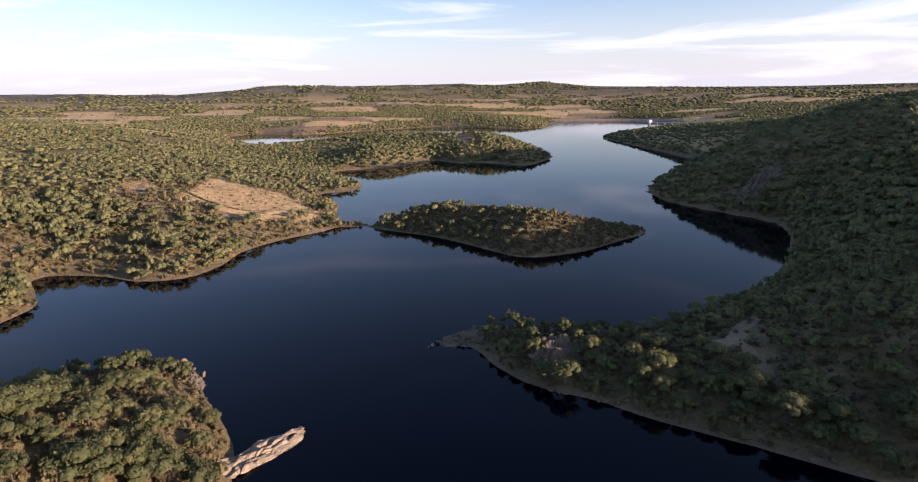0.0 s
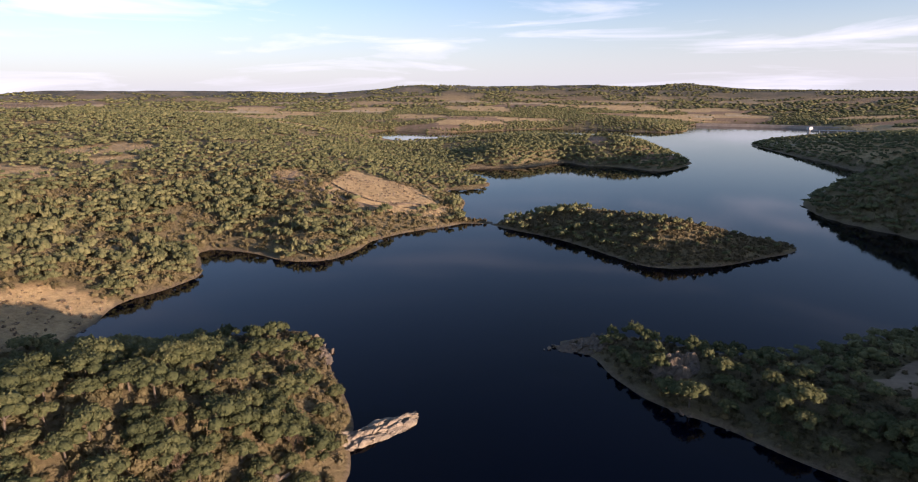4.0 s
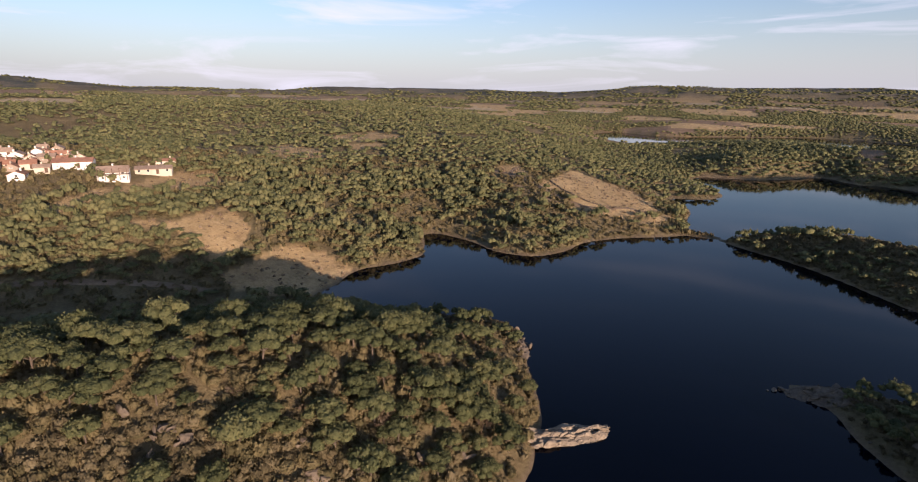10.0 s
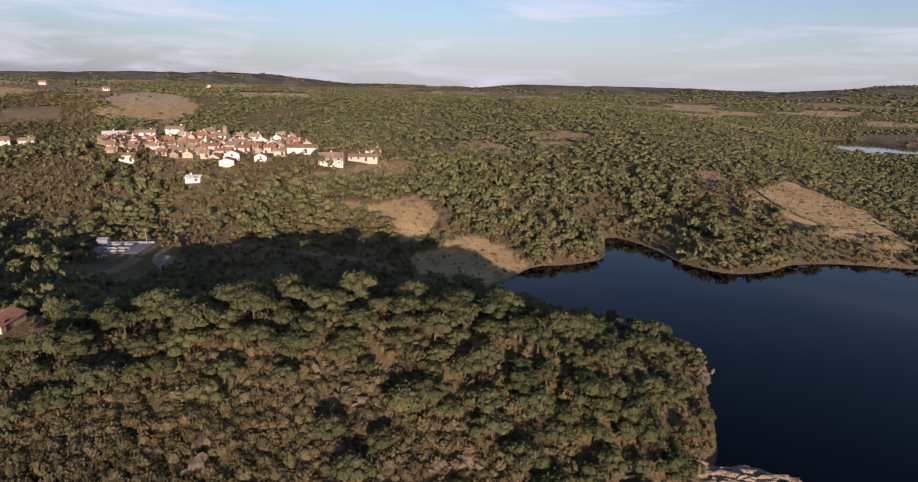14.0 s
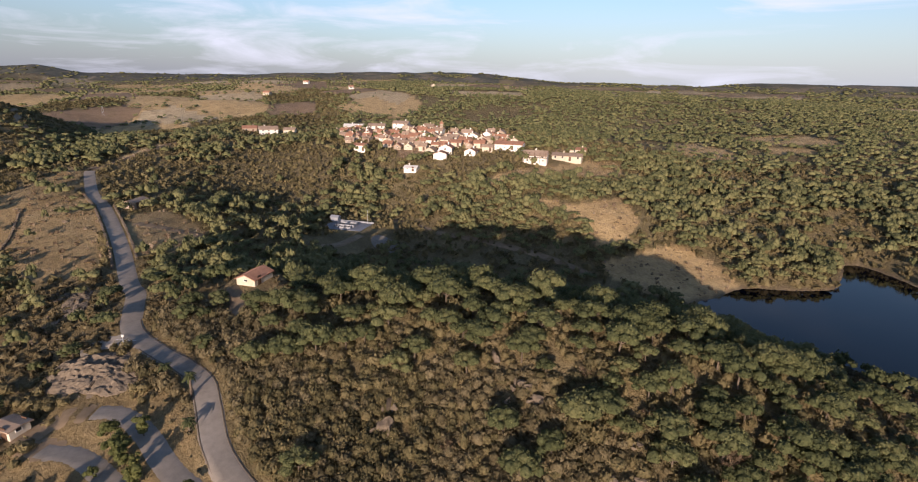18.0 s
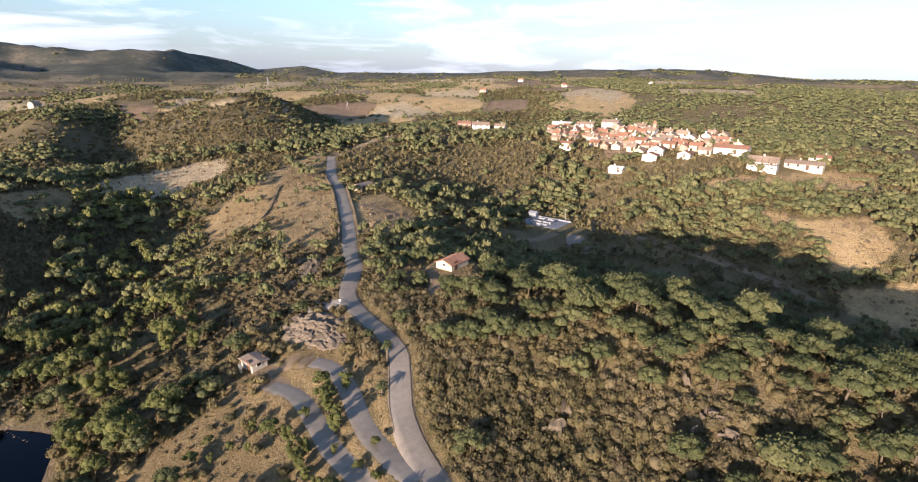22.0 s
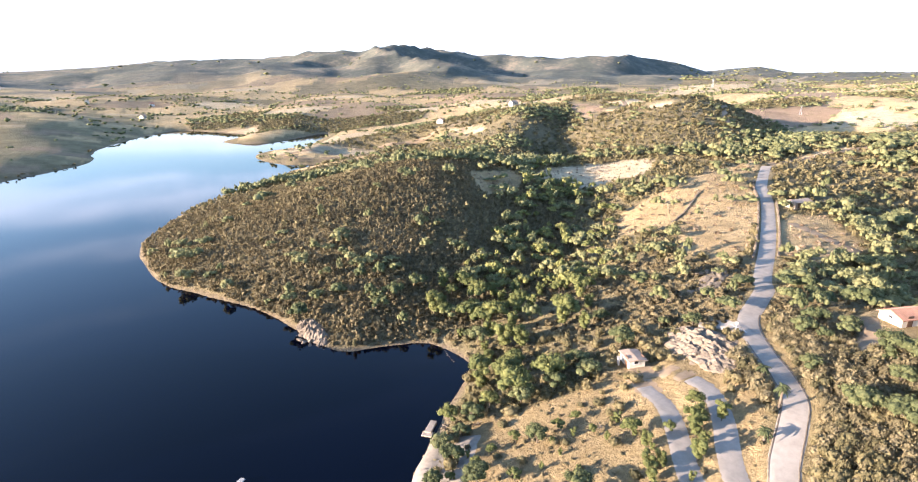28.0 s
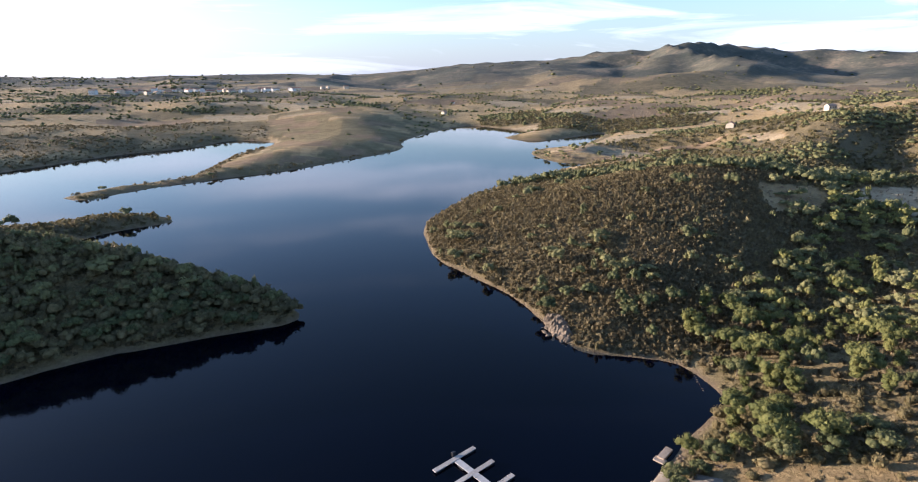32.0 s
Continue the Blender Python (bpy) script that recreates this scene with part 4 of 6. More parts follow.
def trunk_mesh(name, r, height, thick, limbs, reach):
    bm = bmesh.new()

    def limb(a, b, ra, rb, sides=6):
        a, b = Vector(a), Vector(b)
        d = (b - a).normalized()
        u = d.orthogonal().normalized()
        v = d.cross(u)
        rings = []
        for p, q in ((a, ra), (a.lerp(b, 0.5) + Vector(r.normal(size=3)) * 0.06, (ra + rb) / 2), (b, rb)):
            rings.append([bm.verts.new(p + (u * math.cos(t) + v * math.sin(t)) * q) for t in np.arange(sides) * 2 * math.pi / sides])
        for s, e in zip(rings, rings[1:]):
            for k in range(sides):
                bm.faces.new((s[k], s[(k + 1) % sides], e[(k + 1) % sides], e[k]))
        bm.faces.new(rings[-1])

    limb((0, 0, -0.5), (0.05, 0.03, height), thick, thick * 0.6)
    for k in range(limbs):
        a = 2 * math.pi * k / limbs + r.uniform(-0.4, 0.4)
        z = height * r.uniform(0.6, 1.0)
        limb((0.03, 0.02, z), (reach * math.cos(a), reach * math.sin(a), z + reach * r.uniform(0.5, 1.1)), thick * 0.5, thick * 0.16, 5)
    me = bpy.data.meshes.new(name)
    bm.to_mesh(me)
    bm.free()
    me.materials.append(M_BARK)
    return me


def tree_thing(name, crown_me, trunk_me, label, category, group):
    root = new(name)
    for part_name, me in (("trunk", trunk_me), ("crown", crown_me)):
        ob = new(part_name, me)
        ob.parent = root
    return tagged(root, label, category, group)


OAK_W, OAK_H = 2.85, 4.5
oak_crowns = [tri_mesh("crown", v * np.array([OAK_W, OAK_W, OAK_H * 0.72]) + np.array([0, 0, 0.7]), f, M_OAK, 0.06 + 0.07 * k) for k, (v, f) in enumerate(oaks)]
oak_trunks = [trunk_mesh("trunk", np.random.default_rng(k), 2.1, 0.16, 4, 1.4) for k in range(6)]
tall_crowns = [tri_mesh("crown", v * np.array([2.3, 2.3, 3.1]) + np.array([0, 0, 0.4]), f, M_POPLAR, 0.05 + 0.14 * k) for k, (v, f) in enumerate(tall_a[:2])]
tall_crowns += [tri_mesh("crown", v * np.array([2.7, 2.7, 3.9]) + np.array([0, 0, 0.6]), f, M_POPLAR, 0.05 + 0.10 * k) for k, (v, f) in enumerate(oaks[1:3])]
tall_trunks = [trunk_mesh("trunk", np.random.default_rng(30 + k), 3.0, 0.13, 4, 0.7) for k in range(4)]

# near oaks, one by one
nx, ny, nz, nr = pick_trees(34, 135, 4.7, 11)
side = crest_side(nx, ny)
gully, _ = line_distance(np.stack([nx, ny], 1), GULLY, False)
shrub_here = nr.uniform(size=len(nx)) < 0.88 * side
leafy = (~shrub_here) & (gully < 21) & (nr.uniform(size=len(nx)) < 0.8)
oak_here = ~(shrub_here | leafy)
order = np.argsort(np.hypot(nx, ny))
single = [i for i in order if oak_here[i]][:290]
first = {}
for i in single:
    k = int(nr.integers(0, 6))
    size = float(np.clip(nr.normal(0.98, 0.24), 0.5, 1.45)) * (0.72 if ny[i] < -15 else 1.0)
    m = pose(nx[i], ny[i], nz[i] - 0.1, 0, 0, nr.uniform(0, 360)) @ Matrix.Diagonal((size, size, size * nr.uniform(0.85, 1.1), 1))
    if k not in first:
        first[k] = tree_thing("oak_tree", oak_crowns[k], oak_trunks[k], "holm oak with a rounded grey-green crown on dry ground", "tree", "oaks on the near ridge")
        first[k].matrix_basis = m
    else:
        copy_thing(first[k], m).matrix_basis = m
rest = oak_here.copy()
rest[single] = False


def woodland(name, templates, x, y, z, w, h, mat, tint, label, category="trees", soft=True):
    g = growth(x, y)
    w, h = w * g, h * g
    v, f, t = gather(templates, x, y, z, w, h, tint, rng)
    me = tri_mesh(name, v, f, mat, t)
    me.polygons.foreach_set("use_smooth", np.full(len(f), soft))
    tagged(new(name, me), label, category, kind="stuff")


def sizes(r, k, mean, dev, lo, hi):
    return np.clip(r.normal(mean, dev, k), lo, hi)


k = int(rest.sum())
woodland("near_woods", oaks_b, nx[rest], ny[rest], nz[rest] + 0.3, sizes(nr, k, 2.6, 0.6, 1.3, 3.8), sizes(nr, k, 3.5, 0.6, 2, 5), M_OAK, nr.uniform(0, 0.55, k), "dense holm oak wood on the lake slopes")
# leafy trees of the gully and the lower clearing
lone = [(-67.7, -34.9), (-66.4, -31.5), (-65.3, -28.5), (-75.5, -81.9), (-74.8, -73), (-73.4, -70.2), (-85.4, -97.5), (-73.8, -25.2), (-70.4, -22.6), (-55, -19), (-57.5, -21), (-59, -23), (-60.5, -24.5), (-62, -26), (-63.5, -25), (-70, -27.5), (-71.5, -24.5), (-73, -25.5), (-67.5, -22), (-77, -27.5), (-76, -23)]
lx = np.concatenate([nx[leafy], [p[0] for p in lone]])
ly = np.concatenate([ny[leafy], [p[1] for p in lone]])
# saplings planted over the clearing
pr = np.random.default_rng(33)
rows = [(-46 - 3.2 * i + 1.1 * j + pr.uniform(-0.8, 0.8), -50 + 1.6 * i + 3.6 * j + pr.uniform(-0.8, 0.8)) for i in range(9) for j in range(9)]
rows = [p for p in rows if in_fields(np.array([p[0]]), np.array([p[1]]))[0] and pr.uniform() < 0.62]
wild, young = int(leafy.sum()), len(lx)
lx, ly = np.concatenate([lx, [p[0] for p in rows]]), np.concatenate([ly, [p[1] for p in rows]])
first = {}
for i in range(len(lx)):
    k = int(nr.integers(0, 4))
    size = float(np.clip(nr.normal(1.0, 0.2), 0.6, 1.35)) * (1 if i < wild else (0.62 if i < young else 0.34))
    m = pose(lx[i], ly[i], ground(lx[i], ly[i]) - 0.1, 0, 0, nr.uniform(0, 360)) @ Matrix.Diagonal((size * 1.05, size * 1.05, size, 1))
    if k not in first:
        first[k] = tree_thing("leafy_tree", tall_crowns[k], tall_trunks[k], "young yellow-green leafy tree beside the gully", "tree", "leafy trees near the water")
        first[k].matrix_basis = m
    else:
        copy_thing(first[k], m).matrix_basis = m

# low shrubs on the lake side of the ridge and between the trees
bx, by, br = scatter(34, 118, 1.05, 19)
bushy = crest_side(bx, by)
for line, width in ((ROAD_LINE, 3.0), (LOWER_LINE, 2.6), (MIDDLE_LINE, 2.6)):
    dist, _ = line_distance(np.stack([bx, by], 1), line, False)
    bushy = np.where(dist < width, 0, bushy)
keep = (br.uniform(size=len(bx)) < 0.92 * bushy) & (sample(GS, bx, by) > 1.2) & ~in_fields(bx, by)
bx, by = bx[keep], by[keep]
k = len(bx)
patch = value_noise(bx, by, 9, 181, 3)
brown = br.uniform(size=k) < np.clip((patch - 0.33) * 4.5, 0.18, 0.9)
high = np.clip(br.normal(1.0, 0.35, k) + 1.2 * (value_noise(bx, by, 12, 187, 2) - 0.45), 0.4, 2.2)
bz = sample(GZ, bx, by)


def slope_scrub(name, m, mat, label):
    v, f, t = gather(shrubs, bx[m], by[m], bz[m], (0.5 + 0.5 * high)[m], (1.25 * high)[m], br.uniform(0, 0.6, k)[m], br)
    tagged(new(name, tri_mesh(name, v, f, mat, t)), label, "shrubs", kind="stuff")


slope_scrub("slope_scrub", ~brown, M_SCRUB, "dense olive scrub over the lake-facing slope")
slope_scrub("slope_brush", brown, M_BROOM, "dry brown broom over the lake-facing slope")
sx, sy, sr = scatter(34, 150, 1.5, 17)
chance = np.where(in_fields(sx, sy), 0.45, 0.7 * (1 - crest_side(sx, sy))) * np.clip((value_noise(sx, sy, 13, 151, 3) - 0.18) * 4, 0.35, 1)
chance = np.where(heathland(sx, sy) > 0.3, 0.75, chance)
chance = np.where((sx > -10) & (np.abs(sy) > 60), 0.85, chance)
ridge_ground = (sx > -135) & (sx < -30) & (sy > -8) & (sy < 118) & ~in_fields(sx, sy)
chance = np.where(ridge_ground, 0.95 * (1 - 0.6 * crest_side(sx, sy)), chance)
chance = np.where((sx > -78) & (sx < -30) & (sy > 55), 0.9, chance)
for line, width in ((ROAD_LINE, 2.6), (LOWER_LINE, 2.0), (MIDDLE_LINE, 2.0)):
    dist, _ = line_distance(np.stack([sx, sy], 1), line, False)
    chance = np.where(dist < width, 0, chance)
for cx, cy, cr in CLEAR:
    chance = np.where(np.hypot(sx - cx, sy - cy) < cr * 0.75, 0.0, chance)
keep = (sr.uniform(size=len(sx)) < chance) & (sample(GS, sx, sy) > 0.7)
sx, sy = sx[keep], sy[keep]
sz = sample(GZ, sx, sy)
k = len(sx)
dry = sr.uniform(size=k) < np.where(in_fields(sx, sy), 0.85, 0.42)
big = (np.hypot(sx, sy) < 110) & ~dry
woodland("ridge_scrub", shrubs, sx[big], sy[big], sz[big], sizes(sr, k, 1.05, 0.4, 0.4, 2.3)[big], sizes(sr, k, 1.4, 0.5, 0.5, 3)[big], M_SCRUB, sr.uniform(0, 0.6, k)[big], "dense broom and rockrose scrub on the slope", "shrubs")
small = ~big & ~dry
woodland("heath_scrub", tufts, sx[small], sy[small], sz[small], sizes(sr, k, 0.85, 0.3, 0.4, 1.6)[small], sizes(sr, k, 1.0, 0.3, 0.5, 2)[small], M_HEATH, sr.uniform(0, 0.5, k)[small], "low brown-green heath on the hill", "shrubs")
woodland("dry_brush", tufts, sx[dry], sy[dry], sz[dry], (sizes(sr, k, 0.8, 0.3, 0.25, 1.5) * np.where(in_fields(sx, sy), 0.5, 1))[dry], (sizes(sr, k, 0.7, 0.3, 0.25, 1.5) * np.where(in_fields(sx, sy), 0.5, 1))[dry], M_BROOM, sr.uniform(0, 0.7, k)[dry], "dry straw-coloured brush between the shrubs", "shrubs")

# woods further off
x, y, z, r = pick_trees(135, 300, 3.55, 21)
k = len(x)
wide, tall = sizes(r, k, 2.35, 0.85, 0.9, 4.2), sizes(r, k, 3.0, 1.0, 1.0, 5.4)
tone = r.uniform(0, 0.6, k)
damp, _ = line_distance(np.stack([x, y], 1), GULLY, False)
damp = (damp < 20) & (r.uniform(size=k) < 0.6)
close = np.hypot(x, y) < 205
for name, templates, m, mat, label in (("slope_woods", oaks_s, close & ~damp, M_FAR, "holm oak wood on the slopes across the water"),
                                       ("middle_woods", oaks_c, ~close & ~damp, M_FAR, "holm oak woods round the lake"),
                                       ("gully_trees", oaks_s, damp, M_POPLAR, "yellow-green leafy trees along the gully")):
    woodland(name, templates, x[m], y[m], z[m] + 0.3, wide[m], tall[m], mat, tone[m], label)
px, py, pr = scatter(100, 210, 2.5, 26)
keep = (px > 5) & (py < -100) & (py > -190) & (sample(GS, px, py) > 0.6)
px, py = px[keep], py[keep]
k = len(px)
woodland("point_woods", oaks_c, px, py, sample(GZ, px, py) + 0.1, sizes(pr, k, 2.1, 0.5, 1.0, 3.2), sizes(pr, k, 2.8, 0.6, 1.4, 4.2), M_SCRUB, pr.uniform(0, 0.5, k), "closed oak wood on the southern point")
ix, iy, ir = scatter(180, 310, 1.8, 41)
keep = (np.hypot(ix - 20, iy - 236) < 78) & (sample(GS, ix, iy) > 0.8) & (iy < 300)
ix, iy = ix[keep], iy[keep]
k = len(ix)
v, f, t = gather(tufts, ix, iy, sample(GZ, ix, iy), sizes(ir, k, 1.0, 0.35, 0.4, 1.9), sizes(ir, k, 1.0, 0.4, 0.4, 2.0), ir.uniform(0, 0.5, k), ir)
tagged(new("island_scrub", tri_mesh("island_scrub", v, f, M_HEATH, t)), "dense low scrub covering the island", "shrubs", kind="stuff")
hx, hy, hr = scatter(150, 330, 2.4, 25)
keep = (hr.uniform(size=len(hx)) < np.where(((hx + 95) / 75) ** 2 + ((hy + 170) / 85) ** 2 < 1.1, 0.10, 0.75)) & (sample(GS, hx, hy) > 0.8) & ~in_fields(hx, hy) & clear_of_works(hx, hy)
tx, ty, tr = scatter(150, 330, 2.6, 27)
turf = in_fields(tx, ty) & (tr.uniform(size=len(tx)) < 0.5)
tx, ty = tx[turf], ty[turf]
woodland("field_tufts", heaths, tx, ty, sample(GZ, tx, ty), sizes(tr, len(tx), 0.55, 0.3, 0.2, 1.4), sizes(tr, len(tx), 0.5, 0.25, 0.2, 1.2), M_DRY, tr.uniform(0, 0.5, len(tx)), "dry grass tufts on the stubble fields", "grass")
hx, hy = hx[keep], hy[keep]
dx, dy, dr = scatter(90, 290, 1.15, 28)
thick = (heathland(dx, dy) > 0.2) & (sample(GS, dx, dy) > 0.7) & ~in_fields(dx, dy)
dx, dy = dx[thick], dy[thick]
k = len(dx)
woodland("promontory_heath", heaths, dx, dy, sample(GZ, dx, dy), sizes(dr, k, 0.58, 0.2, 0.3, 1.3), sizes(dr, k, 0.75, 0.3, 0.35, 1.7), M_HEATH, dr.uniform(0, 0.5, k), "thick brown-green heath over the promontory's hill", "shrubs")
k = len(hx)
woodland("hill_heath", heaths, hx, hy, sample(GZ, hx, hy), sizes(hr, k, 1.15, 0.4, 0.5, 2.2), sizes(hr, k, 1.1, 0.4, 0.5, 2.2), M_SCRUB, hr.uniform(0, 0.6, k), "low heath on the hill above the lake", "shrubs")
wx, wy, wr = scatter(330, 800, 3.7, 29)
keep = (open_west(wx, wy) > 0.5) & (patchwork(wx, wy)[0] < 0.5) & (sample(GS, wx, wy) > 3) & clear_of_works(wx, wy) & ~in_fields(wx, wy) & (wr.uniform(size=len(wx)) < np.clip(3.0 * value_noise(wx, wy, 60, 191, 3) - 0.4, 0.25, 0.95))
keep &= ~((wy < -195) & (wx > -70))
wx, wy = wx[keep], wy[keep]
k = len(wx)
woodland("west_heath", heaths, wx, wy, sample(GZ, wx, wy), sizes(wr, k, 1.7, 0.5, 0.8, 3.0), sizes(wr, k, 1.3, 0.4, 0.6, 2.2), M_SCRUB, wr.uniform(0, 0.6, k), "olive heath and low scrub over the western slopes", "shrubs")
qx, qy, qr = scatter(190, 700, 4.0, 43)
keep = (qy < -195) & (qx > -70) & (sample(GS, qx, qy) > 1.5) & (qr.uniform(size=len(qx)) < np.clip(3 * value_noise(qx, qy, 38, 97, 3) - 0.85, 0.08, 0.8)) & (field_cover(qx, qy) < -1.5)
qx, qy = qx[keep], qy[keep]
k = len(qx)
woodland("spit_scrub", heaths, qx, qy, sample(GZ, qx, qy), sizes(qr, k, 1.2, 0.5, 0.5, 2.6), sizes(qr, k, 0.9, 0.35, 0.4, 1.8), M_HEATH, qr.uniform(0, 0.6, k), "low dry heath over the long bare spit", "shrubs")
x, y, z, r = pick_trees(300, 620, 4.3, 22)
k = len(x)
woodland("hill_woods", oaks_d, x, y, z, sizes(r, k, 2.9, 1.0, 1.1, 4.9), sizes(r, k, 2.8, 0.7, 1.1, 4.4), M_FAR, r.uniform(0, 0.6, k), "wooded hills behind the lake")
x, y, z, r = pick_trees(620, 1300, 5.6, 23)
k = len(x)
woodland("far_woods", oaks_f, x, y, z, sizes(r, k, 3.6, 0.8, 1.8, 5.4), sizes(r, k, 2.3, 0.5, 1.2, 3.6), M_FAR, r.uniform(0, 0.6, k), "distant wooded hills")
x, y, z, r = pick_trees(1300, 2300, 13.0, 24)
k = len(x)
woodland("distant_woods", oaks_f, x, y, z, sizes(r, k, 8, 2, 4, 13), sizes(r, k, 3.4, 0.9, 2, 5), M_FAR, r.uniform(0, 0.6, k), "far woods and hedges between pale plots")

# ---------------------------------------------------------------- building blocks
def part(name, bm, mat, parent, label=""):
    me = bpy.data.meshes.new(name)
    bm.to_mesh(me)
    bm.free()
    me.materials.append(mat)
    ob = new(name, me)
    ob.parent = parent
    if label:
        ob["label"] = label
    return ob


def box(bm, x, y, z, sx, sy, sz, turn=0.0, bevel=0.0):
    """A box that stands on z, centred on x, y."""
    made = bmesh.ops.create_cube(bm, size=1.0, matrix=pose(x, y, z + sz / 2, 0, 0, turn) @ Matrix.Diagonal((sx, sy, sz, 1)))
    if bevel:
        edges = list({e for v in made["verts"] for e in v.link_edges})
        bmesh.ops.bevel(bm, geom=edges, offset=bevel, segments=1, affect='EDGES')
    return bm


def cyl(bm, x, y, z, r0, r1, h, sides=12):
    bmesh.ops.create_cone(bm, cap_ends=True, segments=sides, radius1=r0, radius2=r1, depth=h, matrix=pose(x, y, z + h / 2))
    return bm


def beam(bm, a, b, thick):
    a, b = Vector(a), Vector(b)
    d = b - a
    m = Matrix.Translation((a + b) / 2) @ d.to_track_quat("Z", "Y").to_matrix().to_4x4() @ Matrix.Diagonal((thick, thick, d.length, 1))
    bmesh.ops.create_cube(bm, size=1.0, matrix=m)


def ribbon(name, line, width, lift, mat, label, category, edge=0.6):
    """A carriageway that lies on the land, with its shoulders sunk into it."""
    line = np.array(line)
    tan = np.gradient(line, axis=0)
    tan /= np.linalg.norm(tan, axis=1)[:, None]
    side = np.stack([-tan[:, 1], tan[:, 0]], 1)
    cols = np.array([-width / 2 - edge, -width / 2, -width / 4, 0, width / 4, width / 2, width / 2 + edge])
    p = line[:, None, :] + side[:, None, :] * cols[None, :, None]
    z = sample(GZ, p[..., 0], p[..., 1])
    mid = np.mean(z[:, 1:-1], axis=1)
    for _ in range(3):
        mid = np.convolve(np.pad(mid, 1, mode="edge"), [0.25, 0.5, 0.25], "valid")
    z = np.maximum(mid[:, None], z) + lift - 0.02 * (cols / width) ** 2
    z[:, 0] = sample(GZ, p[:, 0, 0], p[:, 0, 1]) - 0.03
    z[:, -1] = sample(GZ, p[:, -1, 0], p[:, -1, 1]) - 0.03
    k, c = z.shape
    i, j = np.meshgrid(np.arange(k - 1), np.arange(c - 1), indexing="ij")
    f = np.stack([i * c + j, i * c + j + 1, (i + 1) * c + j + 1, (i + 1) * c + j], -1).reshape(-1, 4)[:, ::-1]
    me = bpy.data.meshes.new(name)
    fill_mesh(me, np.concatenate([p, z[..., None]], -1).reshape(-1, 3), f, mat)
    return tagged(new(name, me), label, category, kind="structure")


def dense(points, step=1.5):
    c = curve(points, False, 24)
    d = np.concatenate([[0], np.cumsum(np.linalg.norm(np.diff(c, axis=0), axis=1))])
    t = np.arange(0, d[-1], step)
    return np.stack([np.interp(t, d, c[:, 0]), np.interp(t, d, c[:, 1])], 1)


ribbon("road", dense(ROAD), 3.1, 0.06, M_ASPHALT, "narrow worn grey asphalt road along the hill crest", "road")
ribbon("road_lower", dense(LOWER_ROAD), 2.5, 0.05, M_ASPHALT, "worn asphalt lane down to the lake", "road")
ribbon("road_middle", dense(MIDDLE_ROAD), 2.5, 0.06, M_ASPHALT, "worn asphalt lane between young trees", "road")
ribbon("road_branch", dense([(-101.5, -29), (-104, -33), (-105.5, -37), (-104, -42)]), 3.2, 0.10, M_ASPHALT, "short asphalt branch at the junction", "road")
ribbon("track_peninsula", dense([(53, 108), (56.5, 108.4), (59.8, 110), (63.3, 114.6), (66.6, 117.5), (71, 120)]), 3.0, 0.08, M_TRACK, "pale dirt track on the wooded point", "track")
ribbon("track_slope", dense([(58.8, 108), (59.6, 103.8), (59.3, 98.6), (60.2, 96.1), (62.4, 92.7), (70, 86)]), 1.6, 0.08, M_TRACK, "pale dirt path down the wooded point", "track")
ribbon("track_valley", dense([(-212, 21), (-205, 32), (-190, 42), (-175, 58), (-160, 72), (-146, 84)]), 2.0, 0.08, M_TRACK, "dirt track along the shaded valley", "track")
ribbon("track_works", dense([(-186, 14), (-176, 4), (-168, -14), (-172, -34), (-180, -54)]), 2.4, 0.08, M_TRACK, "dirt track from the road to the water works", "track")
ribbon("track_house", dense([(-95, -20), (-103, -16), (-111, -15), (-118, -17)]), 1.8, 0.08, M_TRACK, "dirt path to the tiled farm shed", "track")
ribbon("track_yard", dense([(-77.2, -35), (-80, -38.8), (-83, -40.3), (-84.5, -36.5), (-84, -32)]), 3.6, 0.03, M_TRACK, "bare dirt yard in front of the hut", "track")
ribbon("track_camp", dense([(-160, -392), (-190, -380), (-215, -350), (-240, -330), (-280, -322)]), 5.0, 0.10, M_TRACK, "wide sandy track by the lake beach", "track")
ribbon("track_field", dense([(-84, 262), (-100, 246), (-125, 240), (-150, 255), (-160, 280)]), 1.6, 0.08, M_TRACK, "dirt track below the stubble field", "track")



for lane in ([(-252, -90), (-262, -86), (-275, -80), (-290, -74), (-305, -66), (-330, -58), (-362, -44)], [(-262, -98), (-282, -108), (-300, -124), (-330, -146), (-372, -168), (-420, -190), (-470, -214)],
             [(-330, -250), (-360, -244), (-400, -262), (-450, -300), (-520, -330)], [(-222, -392), (-262, -372), (-300, -352), (-350, -350), (-420, -372)], [(-262, 116), (-276, 140), (-300, 165), (-330, 180)],
             [(-176, 250), (-168, 262), (-150, 262), (-136, 256), (-120, 248), (-100, 244)]):
    ribbon("country_lane", dense(lane, 3), 2.6, 0.12, M_TRACK, "pale dirt lane across the dry hills", "track")


def offset(line, by, a, b):
    """A line beside a road, from the a-th to the b-th metre."""
    line = dense(line, 1.0)
    tan = np.gradient(line, axis=0)
    tan /= np.linalg.norm(tan, axis=1)[:, None]
    return (line + by * np.stack([-tan[:, 1], tan[:, 0]], 1))[a:b]


ribbon("kerb", offset(ROAD, 1.72, 12, 60), 0.2, 0.07, M_ROCK, "low stone kerb along the road", "kerb", 0.02)
